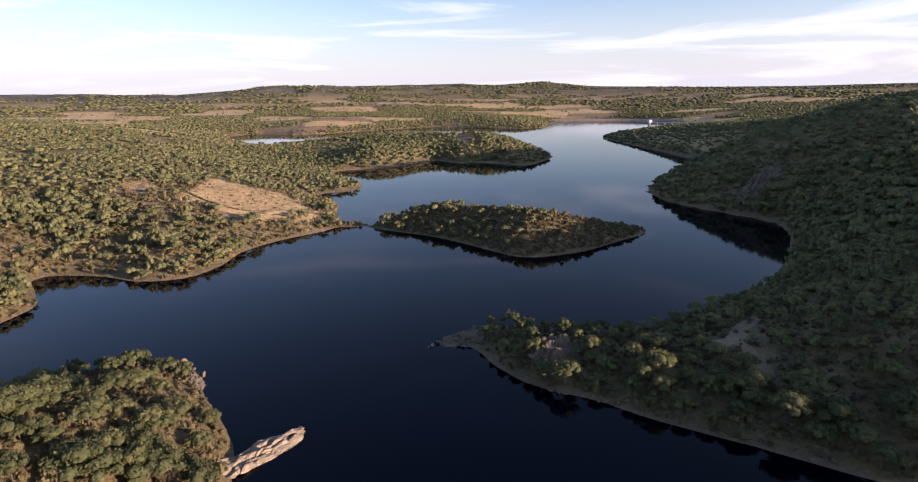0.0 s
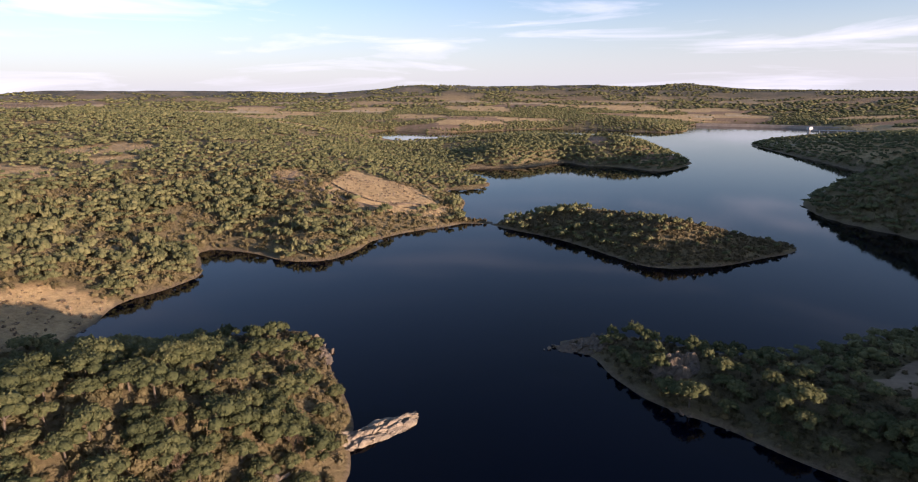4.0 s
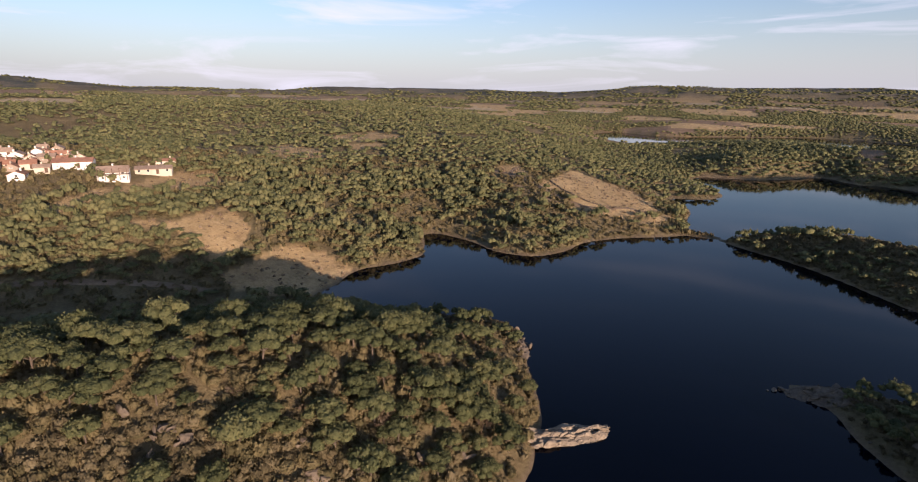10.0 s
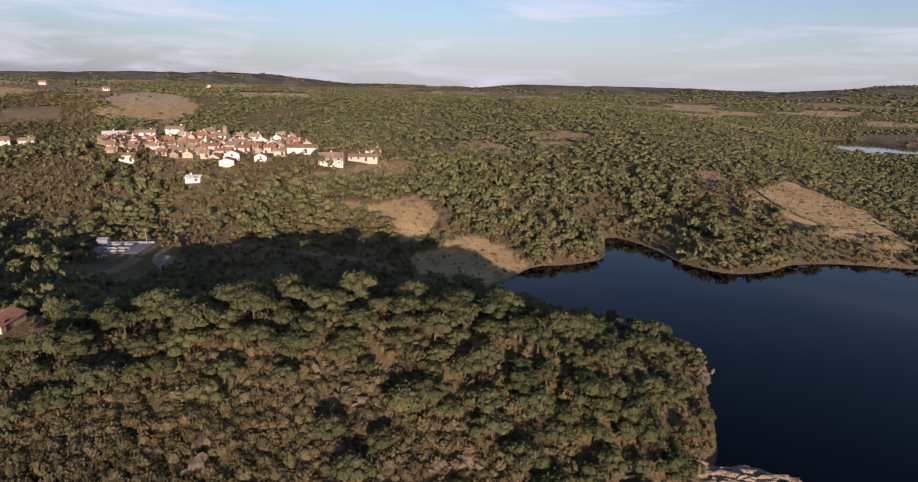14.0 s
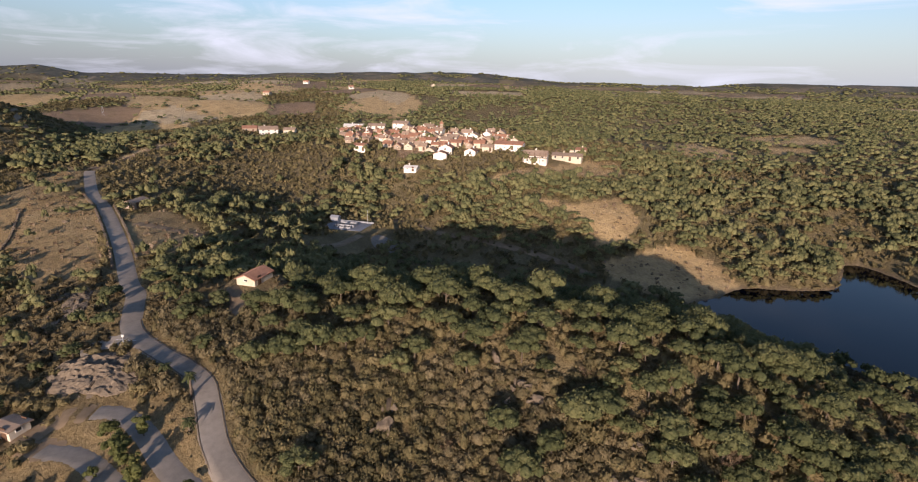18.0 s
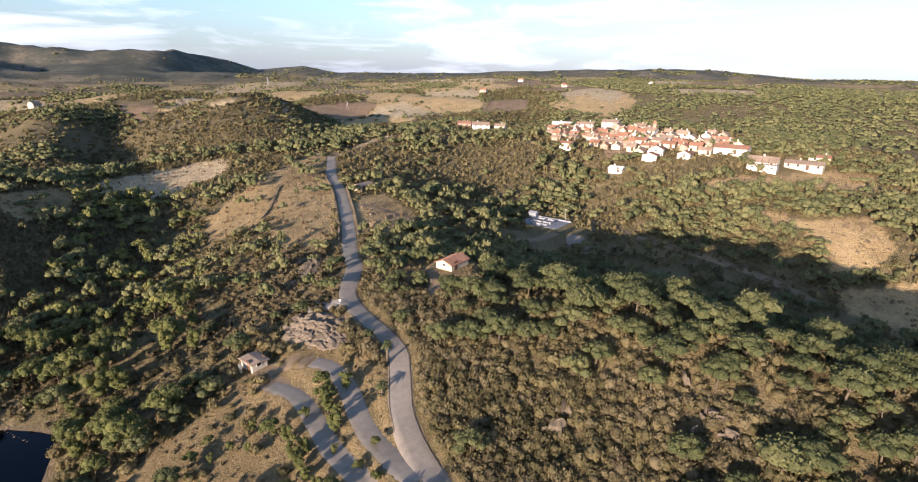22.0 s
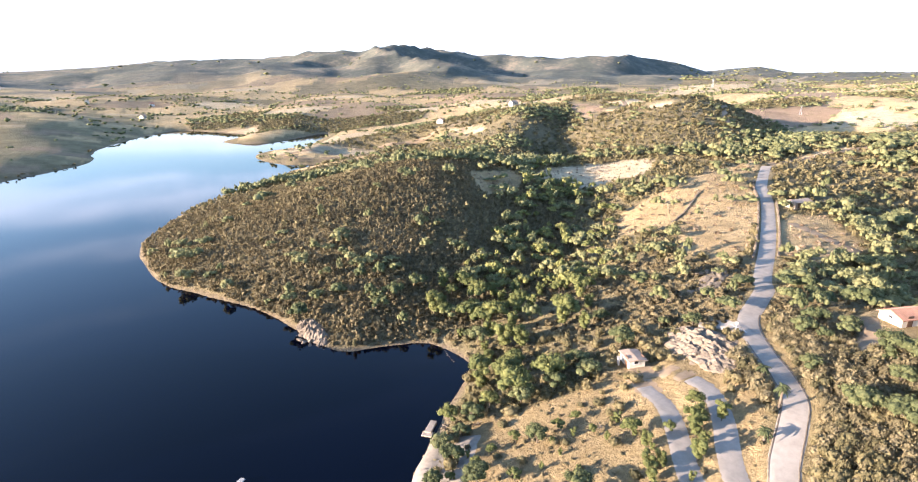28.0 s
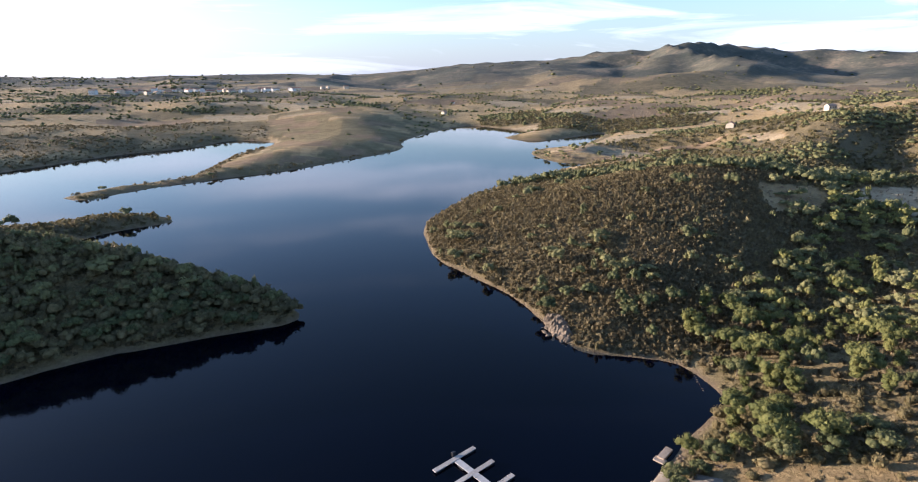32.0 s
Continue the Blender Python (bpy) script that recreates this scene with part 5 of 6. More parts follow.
ribbon("kerb_east", offset(ROAD, -1.72, 8, 74), 0.2, 0.07, M_ROCK, "low stone edge of the road", "kerb", 0.02)

bm = bmesh.new()
for k in range(6):
    box(bm, -102.6 - 0.22 * k, -31.6 - 0.62 * k, ground(-103, -32.5) + 0.34, 0.14, 0.45, 0.02, 20)
me = bpy.data.meshes.new("stop_line")
bm.to_mesh(me)
bm.free()
me.materials.append(M_PAINT)
tagged(new("stop_line", me), "dashed white stop line painted on the asphalt", "road marking", kind="structure")


# ---------------------------------------------------------------- houses
def gable_roof(bm, length, width, base, rise, over=0.35, thick=0.16, waves=0):
    """Two tiled slopes with thickness, the ridge along x. waves: rows of tiles down the slope."""
    half = width / 2 + over
    drop = rise * over / (width / 2)
    n = max(1, waves)
    xs = np.linspace(-length / 2 - over, length / 2 + over, n * 2 + 1)
    for s in (-1, 1):
        top, low = [], []
        for k, x in enumerate(xs):
            lift = 0.07 if (waves and k % 2) else 0.0
            top.append((bm.verts.new((x, 0, base + rise + lift)), bm.verts.new((x, s * half, base - drop + lift))))
            low.append((bm.verts.new((x, 0, base + rise - thick)), bm.verts.new((x, s * half, base - drop - thick))))
        for k in range(len(xs) - 1):
            bm.faces.new((top[k][0], top[k + 1][0], top[k + 1][1], top[k][1]))
            bm.faces.new((low[k][0], low[k][1], low[k + 1][1], low[k + 1][0]))
            bm.faces.new((top[k][1], top[k + 1][1], low[k + 1][1], low[k][1]))
        for k in (0, -1):
            bm.faces.new((top[k][0], top[k][1], low[k][1], low[k][0]))
    bmesh.ops.recalc_face_normals(bm, faces=bm.faces)
    return bm


def gable_walls(bm, length, width, height, rise, under=1.2):
    pts = [(-width / 2, -under), (width / 2, -under), (width / 2, height), (0, height + rise - 0.02), (-width / 2, height)]
    a = [bm.verts.new((-length / 2, y, z)) for y, z in pts]
    b = [bm.verts.new((length / 2, y, z)) for y, z in pts]
    bm.faces.new(a)
    bm.faces.new(b[::-1])
    for k in range(5):
        bm.faces.new((a[k], a[(k + 1) % 5], b[(k + 1) % 5], b[k]))
    bmesh.ops.recalc_face_normals(bm, faces=bm.faces)
    return bm


def window(root, x, y, z, w, h, face, mat=None):
    """A window: frame, pane and sill set in a wall that faces along y (face 1 or -1) or x (2 or -2)."""
    along = abs(face) == 1
    s = 1 if face > 0 else -1
    bm = bmesh.new()
    t = 0.10
    for dx, dz, fw, fh in ((-w / 2, 0, 0.09, h), (w / 2, 0, 0.09, h), (0, 0, w, 0.09), (0, h, w, 0.09)):
        if along:
            box(bm, x + dx, y + s * 0.02, z + dz, fw, t, fh)
        else:
            box(bm, x + s * 0.02, y + dx, z + dz, t, fw, fh)
    frame_ob = part("window", bm, mat or M_WHITE, root)
    bm = bmesh.new()
    box(bm, x + (0 if along else s * 0.01), y + (s * 0.01 if along else 0), z, w if along else 0.04, 0.04 if along else w, h)
    part("pane", bm, M_DARK, frame_ob)


def house(name, x, y, turn, length, width, height, rise, wall, roof, label, group="", storeys=1, waves=0, chimney=True, seed=0, category="house"):
    r = random.Random(seed)
    root = new(name)
    root.matrix_basis = pose(x, y, ground(x, y), 0, 0, turn)
    part("wall", gable_walls(bmesh.new(), length, width, height, rise), wall, root)
    part("roof", gable_roof(bmesh.new(), length, width, height, rise, waves=waves), roof, root)
    if chimney:
        bm = bmesh.new()
        box(bm, length * r.uniform(-0.3, 0.3), width * 0.15, height + rise * 0.4, 0.6, 0.6, rise * 0.6 + 0.7, 0, 0.04)
        part("chimney", bm, wall, root)
    count = max(2, int(length / 3.2))
    for face in (1, -1):
        for st in range(storeys):
            for k in range(count):
                wx = (k + 0.5) / count * length - length / 2 + r.uniform(-0.3, 0.3)
                if st == 0 and k == count // 2:
                    bm = bmesh.new()
                    box(bm, wx, face * (width / 2 + 0.02), 0.0, 1.1, 0.12, 2.05)
                    part("door", bm, M_SHUTTER, root)
                else:
                    window(root, wx, face * width / 2, 0.9 + (height / storeys) * st, 0.95, min(1.15, height / storeys - 1.1), face)
    for face in (2, -2):
        window(root, face / 2 * length / 2, r.uniform(-0.2, 0.2), 0.9 + (height / storeys) * (storeys - 1), 0.9, min(1.1, height / storeys - 1.1), face)
    return tagged(root, label, category, group)


# the tiled farm shed on the near hill, and the hut by the rocks
house("farm_shed", -120.5, -12.5, -28, 6.6, 4.4, 1.6, 0.9, M_CREAM, M_TILE, "small cream farm shed with an orange clay tile roof", waves=16, chimney=False, seed=3, category="shed")
house("stone_hut", -84.3, -43.2, 58, 3.7, 3.0, 1.75, 0.2, M_CREAM, M_OLDTILE, "small cream hut with a weathered tile roof beside rocks", waves=10, chimney=False, seed=4, category="hut")
house("road_shed", -200, -58.5, -20, 7.0, 3.6, 2.1, 0.6, M_STONE, M_OLDTILE, "low stone shed beside the road", waves=0, chimney=False, seed=5, category="shed")
bm = bmesh.new()
box(bm, 0, 0, -0.6, 1.5, 0.3, 1.6, 0, 0.04)
box(bm, 0, 0, 1.0, 1.65, 0.42, 0.1)
low_wall = part("garden_wall", bm, M_CREAM, None)
low_wall.matrix_basis = pose(-82.4, -44.9, ground(-82.4, -44.9), 0, 0, 40)
tagged(low_wall, "short cream garden wall beside the hut", "wall")

VILLAGE = "houses of the village"
WALLS, ROOFS = (M_WHITE, M_CREAM, M_STONE, M_STONE, M_CREAM), (M_TILE, M_OLDTILE, M_OLDTILE, M_TILE)
house("long_house", -266, 94, 60, 14, 8, 2.7, 1.3, M_WHITE, M_TILE, "long white two-storey house with a tile roof", VILLAGE, 2, seed=10)
house("gable_house", -269, 62, -22, 7.5, 6.5, 2.3, 1.6, M_WHITE, M_TILE, "white gabled house with a clay tile roof", VILLAGE, 1, seed=11)
house("gable_house", -262, 73, -28, 6.5, 5.5, 1.9, 1.3, M_WHITE, M_TILE, "small white gabled house below the village street", VILLAGE, 1, seed=21)
house("balcony_house", -245, 100, 62, 11, 8, 3.6, 2.0, M_WHITE, M_OLDTILE, "white house with brown balconies and a brown roof", VILLAGE, 2, seed=12)
house("farm_house", -249, 118, 58, 14, 7, 2.3, 1.1, M_CREAM, M_OLDTILE, "long cream farm building with a pale roof", VILLAGE, 1, seed=13)
house("farm_house", -259, 128, 66, 8, 5, 2.4, 0.9, M_CREAM, M_TILE, "low cream farm building with a clay roof", VILLAGE, 1, seed=22)
house("white_cottage", -252, 42, 62, 6, 5, 1.5, 0.9, M_WHITE, M_WHITE, "low white cottage with a pale roof on the slope", VILLAGE, 1, seed=14)
house("tall_house", -331, 48, 70, 9, 7, 3.6, 1.3, M_WHITE, M_OLDTILE, "tall white house above the village", VILLAGE, 2, seed=15)
house("pale_house", -362, 22, 80, 12, 7, 2.4, 1.5, M_WHITE, M_WHITE, "white house with a pale roof at the village edge", VILLAGE, 1, seed=16)
house("pale_house", -345, 35, 74, 10, 6, 2.2, 1.2, M_WHITE, M_OLDTILE, "low white house with a brown roof above the street", VILLAGE, 1, seed=23)
house("edge_house", -282, 21, 70, 6, 5, 3.0, 0.9, M_WHITE, M_TILE, "small white house below the village", VILLAGE, 1, seed=17)
house("hill_house", -372, -31, 100, 11, 8, 4.0, 1.8, M_WHITE, M_OLDTILE, "white house with a grey-brown roof among trees", "houses west of the village", 2, seed=18)
house("hill_house", -374, -18, 80, 7, 6, 3.2, 1.3, M_CREAM, M_OLDTILE, "cream house with a weathered roof among trees", "houses west of the village", 1, seed=19)
house("hill_house", -388, -44, 95, 9, 7, 2.8, 1.4, M_STONE, M_TILE, "stone farm house with a clay tile roof", "houses west of the village", 1, seed=20)
bm = bmesh.new()
for k in range(5):
    box(bm, -5 + 2.5 * k, -5.4, 0.2, 0.18, 0.18, 5.0)
box(bm, 0, -5.0, 2.6, 12, 1.6, 0.2)
box(bm, 0, -5.7, 3.4, 12, 0.1, 0.12)
part("balcony", bm, M_SHUTTER, [o for o in scene.objects if o.name == "balcony_house"][0], "brown timber balcony")

placed = [(-266, 94, 7), (-269, 62, 5), (-262, 73, 5), (-245, 100, 7), (-249, 118, 8), (-259, 128, 5), (-252, 42, 6), (-331, 48, 7), (-362, 22, 8), (-345, 35, 6), (-282, 21, 5)]
vr = random.Random(5)
centre = curve([(-322, 20), (-309, 26), (-302, 37), (-293, 48), (-284, 57), (-280, 69), (-275, 81), (-273, 92), (-286, 80), (-298, 63), (-309, 36)], False, 6)
tries = 0
while len(placed) < 104 and tries < 3000:
    tries += 1
    c = centre[vr.randrange(len(centre))]
    x, y = c[0] + vr.gauss(0, 8), c[1] + vr.gauss(0, 6)
    size = vr.uniform(3.6, 6.2)
    if any(math.hypot(x - px, y - py) < pr + size * 0.42 for px, py, pr in placed):
        continue
    placed.append((x, y, size * 0.42))
    st = 2 if vr.random() < 0.45 else 1
    wall, roof = vr.choice(WALLS), vr.choice(ROOFS)
    words = {M_WHITE: "white", M_CREAM: "cream", M_STONE: "stone"}[wall] + " village house with a " + {M_TILE: "red clay", M_OLDTILE: "weathered brown"}[roof] + " tile roof"
    house("village_house", x, y, vr.choice((60, 65, 150, 155, 72)) + vr.uniform(-6, 6), size, size * vr.uniform(0.8, 1.05), 1.5 if st == 1 else 2.3, vr.uniform(1.0, 1.5), wall, roof,
          ("two-storey " if st == 2 else "low ") + words, VILLAGE, st, seed=tries)

# church tower seen over the roofs
root = new("bell_gable")
root.matrix_basis = pose(-301, 66, ground(-301, 66)) @ Matrix.Diagonal((0.7, 0.7, 0.75, 1))
bm = bmesh.new()
box(bm, 0, 0, -1, 3.2, 2.2, 8.5, 0, 0.1)
part("tower", bm, M_STONE, root)
bm = bmesh.new()
bmesh.ops.create_cone(bm, cap_ends=True, segments=4, radius1=2.4, radius2=0.05, depth=2.2, matrix=pose(0, 0, 8.6, 0, 0, 45))
part("roof", bm, M_TILE, root)
# dark slabs on the solid wall stand in for the shade inside openings
for s in (-1, 1):
    bm = bmesh.new()
    box(bm, 0, s * 1.1, 4.8, 0.9, 0.1, 1.5)
    part("opening", bm, M_DARK, root)
tagged(root, "small stone bell tower with a tiled cap", "tower")

# scattered far houses: the town over the far shore and lone farms
fr = random.Random(9)
for k in range(64):
    if k < 52:
        x, y = fr.gauss(230, 110), fr.gauss(-1190, 65)
    else:
        x, y = ((-298, -377), (-430, -420), (-180, -905), (-105, -935), (-142, -770), (-700, -60), (-760, 40), (-820, 160), (-900, -20), (405, -1150), (-640, -420), (28, -1335))[k - 52]
    root = new("far_house")
    root.matrix_basis = pose(x, y, ground(x, y) + 0.5, 0, 0, fr.uniform(0, 180))
    L, W, H = (fr.uniform(9, 15), fr.uniform(7, 10), fr.choice((4.0, 6.5))) if k < 52 else (fr.uniform(6, 9), 5.5, 3.0)
    part("wall", gable_walls(bmesh.new(), L, W, H, 1.8, 3), fr.choice((M_WHITE, M_CREAM)), root)
    part("roof", gable_roof(bmesh.new(), L, W, H, 1.8), fr.choice((M_TILE, M_OLDTILE)), root)
    for wx in (-L * 0.3, 0, L * 0.3):
        for side in (-1, 1):
            bm = bmesh.new()
            box(bm, wx, side * W / 2, 1, 1.1, 0.1, 1.4)
            part("window", bm, M_DARK, root)
    tagged(root, "distant pale house with a tile roof", "house", "far houses")

# ---------------------------------------------------------------- water works in the valley
works = new("water_works")
works.matrix_basis = pose(-200, 9.7, 8.02, 0, 0, 62) @ Matrix.Diagonal((0.66, 0.66, 0.8, 1))
bm = bmesh.new()
box(bm, 0.4, 0, -0.8, 24, 17, 0.9, 0, 0.05)
part("yard", bm, M_SHADED_PAVING, works)
for cx in (-2.6, 3.2):
    bm = bmesh.new()
    for dx, dy, sx, sy in ((-2.4, 0, 0.3, 6), (2.4, 0, 0.3, 6), (0, -3, 4.8, 0.3), (0, 3, 4.8, 0.3)):
        box(bm, cx + dx, 0.5 + dy, 0.1, sx, sy, 1.1)
    basin = part("basin", bm, M_SHADED_CONCRETE, works, "pale concrete basin")
    bm = bmesh.new()
    box(bm, cx, 0.5, 0.1, 4.5, 5.7, 0.5)
    part("basin_water", bm, M_DARK, basin)
for k in range(3):
    bm = bmesh.new()
    cyl(bm, -3.6 + 3.6 * k, -5.0, 0.1, 1.6, 1.6, 0.9, 18)
    bmesh.ops.delete(bm, geom=[f for f in bm.faces if f.normal.z > 0.9], context='FACES_ONLY')
    ring = part("round_tank", bm, M_SHADED_CONCRETE, works, "round pale tank")
    bm = bmesh.new()
    cyl(bm, -3.6 + 3.6 * k, -5.0, 0.1, 1.5, 1.5, 0.6, 18)
    part("tank_water", bm, M_DARK, ring)
bm = gable_walls(bmesh.new(), 4.5, 3.2, 2.6, 0.7, 0)
bmesh.ops.translate(bm, verts=bm.verts, vec=(-9.5, 6.2, 0.1))
shed = part("shed", bm, M_SHADED_CONCRETE, works, "pale shed")
bm = gable_roof(bmesh.new(), 4.5, 3.2, 2.6, 0.7)
bmesh.ops.translate(bm, verts=bm.verts, vec=(-9.5, 6.2, 0.1))
part("shed_roof", bm, M_SHADED_CONCRETE, shed)
bm = bmesh.new()
cyl(bm, 9.8, 7.2, 0.1, 0.12, 0.07, 6.5, 8)
box(bm, 9.8, 7.2, 6.3, 0.9, 0.25, 0.15)
part("lamp_post", bm, M_STEEL, works)
for k in range(9):
    bm = bmesh.new()
    box(bm, -11.6 + 2.9 * k, 8.2, 0.1, 2.75, 0.12, 0.8)
    part("wall_panel", bm, M_SHADED_CONCRETE, works)
tagged(works, "small fenced water treatment works with pale basins", "water works")
pond = bmesh.new()
bmesh.ops.create_circle(pond, cap_ends=True, segments=22, radius=1, matrix=pose(-179, 22, 0, 0, 0, 20) @ Matrix.Diagonal((7, 4.5, 1, 1)))
for v in pond.verts:
    v.co.z = ground(v.co.x, v.co.y) + 0.25
pond = part("sludge_bed", pond, M_GRAVEL, None)
tagged(pond, "bare grey earth bed beside the works", "earth bed", kind="structure")


# ---------------------------------------------------------------- rocks
def rock_mesh(seed, flat=0.7, long=1.0, sub=2, mat=None):
    """A broken block of granite of about unit radius."""
    r = np.random.default_rng(seed)
    bm = bmesh.new()
    bmesh.ops.create_icosphere(bm, subdivisions=sub, radius=1.0)
    planes = [(v / np.linalg.norm(v), r.uniform(0.28, 0.66)) for v in r.normal(size=(14, 3))]
    for v in bm.verts:
        p = np.array(v.co)
        for nrm, d in planes:
            over = p @ nrm - d
            if over > 0:
                p = p - nrm * over
        p = p * (1 + 0.16 * (r.uniform() - 0.5))
        v.co = Vector((p[0] * long, p[1], p[2] * flat))
    me = bpy.data.meshes.new("rock")
    bm.to_mesh(me)
    bm.free()
    me.materials.append(mat or M_ROCK)
    return me


ROCKS = [rock_mesh(k, 0.5 + 0.09 * (k % 5), 1.0 + 0.25 * (k % 3)) for k in range(10)]
PALE_ROCKS = [rock_mesh(k, 0.5 + 0.09 * (k % 5), 1.0 + 0.25 * (k % 3), mat=M_PALE_ROCK) for k in range(10)]


def rock_group(name, places, label, seed, category="rocks", tilt=18, mass=()):
    """Rocks that lie together: places as x, y, size, and how far each stands out of the ground."""
    r = random.Random(seed)
    root = new(name)
    cx, cy = sum(p[0] for p in places) / len(places), sum(p[1] for p in places) / len(places)
    root.matrix_basis = pose(cx, cy, max(ground(cx, cy), 0))
    inv = root.matrix_basis.inverted()
    for k, row in enumerate(mass):
        bedrock(root, *row, seed + 7 * k)
    for x, y, size, stand in places:
        ob = new("rock", ROCKS[r.randrange(len(ROCKS))])
        ob.parent = root
        z = max(ground(x, y), -0.1) + size * (stand - 0.35)
        ob.matrix_basis = inv @ pose(x, y, z, r.uniform(-tilt, tilt), r.uniform(-tilt, tilt), r.uniform(0, 360)) @ Matrix.Diagonal((size * r.uniform(0.8, 1.2), size * r.uniform(0.7, 1.0), size * r.uniform(0.8, 1.25), 1))
    return tagged(root, label, category)


def bedrock(root, cx, cy, rx, ry, turn, high, seed, block=1.6, step=0.4, mat=None):
    """A mass of bare rock broken into blocks by joints, rising out of the ground."""
    n, m = int(2 * rx / step) + 1, int(2 * ry / step) + 1
    u, v = np.meshgrid(np.linspace(-1, 1, n), np.linspace(-1, 1, m), indexing="ij")
    c, q = math.cos(radians(turn)), math.sin(radians(turn))
    lx, ly = u * rx, v * ry
    x, y = cx + lx * c - ly * q, cy + lx * q + ly * c
    base = np.maximum(sample(GZ, x, y), -0.3)
    fx, fy = lx.ravel() * 0.55, ly.ravel()
    number, edge = plots(fx + 40 * seed, fy, block, 200 + seed)
    small, crack = plots(fx + 40 * seed, fy, block * 0.4, 300 + seed)
    number, edge, small, crack = (a.reshape(x.shape) for a in (number, edge, small, crack))
    rim = np.clip(1 - (u * u + v * v) + 0.5 * (value_noise(x, y, 2.5, 400 + seed, 3) - 0.5), 0, 1) ** 0.6
    z = high * rim * (0.34 + 0.50 * number + 0.14 * small + 0.35 * (value_noise(x, y, 1.6, 410 + seed, 3) - 0.5))
    z -= 0.28 * high * rim * (np.exp(-edge / 0.10) + 0.4 * np.exp(-crack / 0.06))
    z = base + np.where(rim > 0.02, z, -0.5)
    i, j = np.meshgrid(np.arange(n - 1), np.arange(m - 1), indexing="ij")
    f = np.stack([i * m + j, (i + 1) * m + j, (i + 1) * m + j + 1, i * m + j + 1], -1).reshape(-1, 4)
    f = f[(rim.ravel()[f] > 0.02).any(axis=1)]
    me = bpy.data.meshes.new("bedrock")
    pts = np.array(root.matrix_basis.inverted()) @ np.stack([x.ravel(), y.ravel(), z.ravel(), np.ones(x.size)])
    fill_mesh(me, pts[:3].T, f, mat or M_ROCK)
    me.polygons.foreach_set("use_smooth", np.zeros(len(f), bool))
    ob = new("bedrock", me)
    ob.parent = root


def cluster(seed, count, cx, cy, rx, ry, turn, lo, hi, stand=0.35):
    r = random.Random(seed)
    out = []
    for _ in range(count):
        a, d = r.uniform(0, 2 * math.pi), math.sqrt(r.random())
        u, v = d * rx * math.cos(a), d * ry * math.sin(a)
        c, s = math.cos(radians(turn)), math.sin(radians(turn))
        size = lo + (hi - lo) * r.random() ** 2
        out.append((cx + u * c - v * s, cy + u * s + v * c, size, stand * (1.3 - d) + 0.1))
    return out


# the rock ledge that runs into the lake: slabs that lie along it
sr = random.Random(2)
ledge = new("rock_ledge")
bedrock(ledge, -35.0, 83.4, 8.6, 3.1, 49, 2.1, 41, 1.9, 0.22, M_PALE_ROCK)
for k in range(44):
    u = (k + sr.random()) / 44
    w = 2.7 * (1 - u ** 2.5) + 0.3
    v = sr.uniform(-1, 1) * w * 0.8
    ob = new("rock", PALE_ROCKS[k % len(ROCKS)])
    ob.parent = ledge
    size = 1.25 - 0.4 * u + sr.uniform(-0.3, 0.3)
    ob.matrix_basis = pose(-39.8 + 9.6 * u + 0.75 * v, 77.6 + 11.6 * u - 0.66 * v, 0.2 + 1.0 * (1 - abs(v) / w) * (1 - 0.4 * u), sr.uniform(-14, 14), sr.uniform(-14, 14), 49 + sr.uniform(-14, 14)) @ Matrix.Diagonal((size * 1.5, size * 0.75, size * 0.85, 1))
tagged(ledge, "pale jagged granite ledge running into the lake", "rocks")
rock_group("rock_point", cluster(3, 34, 0.5, 126.5, 7, 3.2, 20, 0.6, 2.0, 0.45), "grey broken rocks at the tip of the wooded point", 3, mass=((2.2, 126.6, 8.0, 4.2, 20, 1.5),))
rock_group("lone_rock", [(-7, 123.5, 1.2, 0.55), (-8.2, 122.9, 0.7, 0.45), (-6.2, 124.4, 0.6, 0.4)], "grey rock standing out of the lake", 4)
rock_group("lone_rock", [(9.2, 112.8, 0.55, 0.45)], "small grey rock just above the water", 5)
rock_group("shore_rocks", [(19.5, 100.8, 1.1, 0.5), (18.2, 101.4, 0.8, 0.4), (21, 100.2, 0.7, 0.4), (27, 97, 0.7, 0.4), (29, 96.3, 0.5, 0.4)], "pale rocks on the wooded shore", 6)
rock_group("crag", cluster(7, 30, 20, 114, 5.5, 4, 20, 0.7, 2.2, 0.85), "brown rock crag among oaks on the wooded point", 7, tilt=30, mass=((20, 113.5, 5.2, 3.6, 15, 4.2),))
rock_group("rock_outcrop", cluster(8, 90, -94.5, -35.5, 8.6, 5.6, 62, 0.3, 1.3, 0.7), "pale granite outcrop beside the road", 8, mass=((-96.5, -37.5, 8.2, 5.4, 62, 2.1), (-91.5, -31.5, 5.0, 3.4, 40, 1.3)))
rock_group("rock_outcrop", cluster(9, 60, -128, -52.5, 9, 4.5, 200, 0.3, 1.2, 0.6), "low pale granite outcrop among shrubs", 9, mass=((-126, -49.5, 7.5, 2.8, 12, 1.3),))
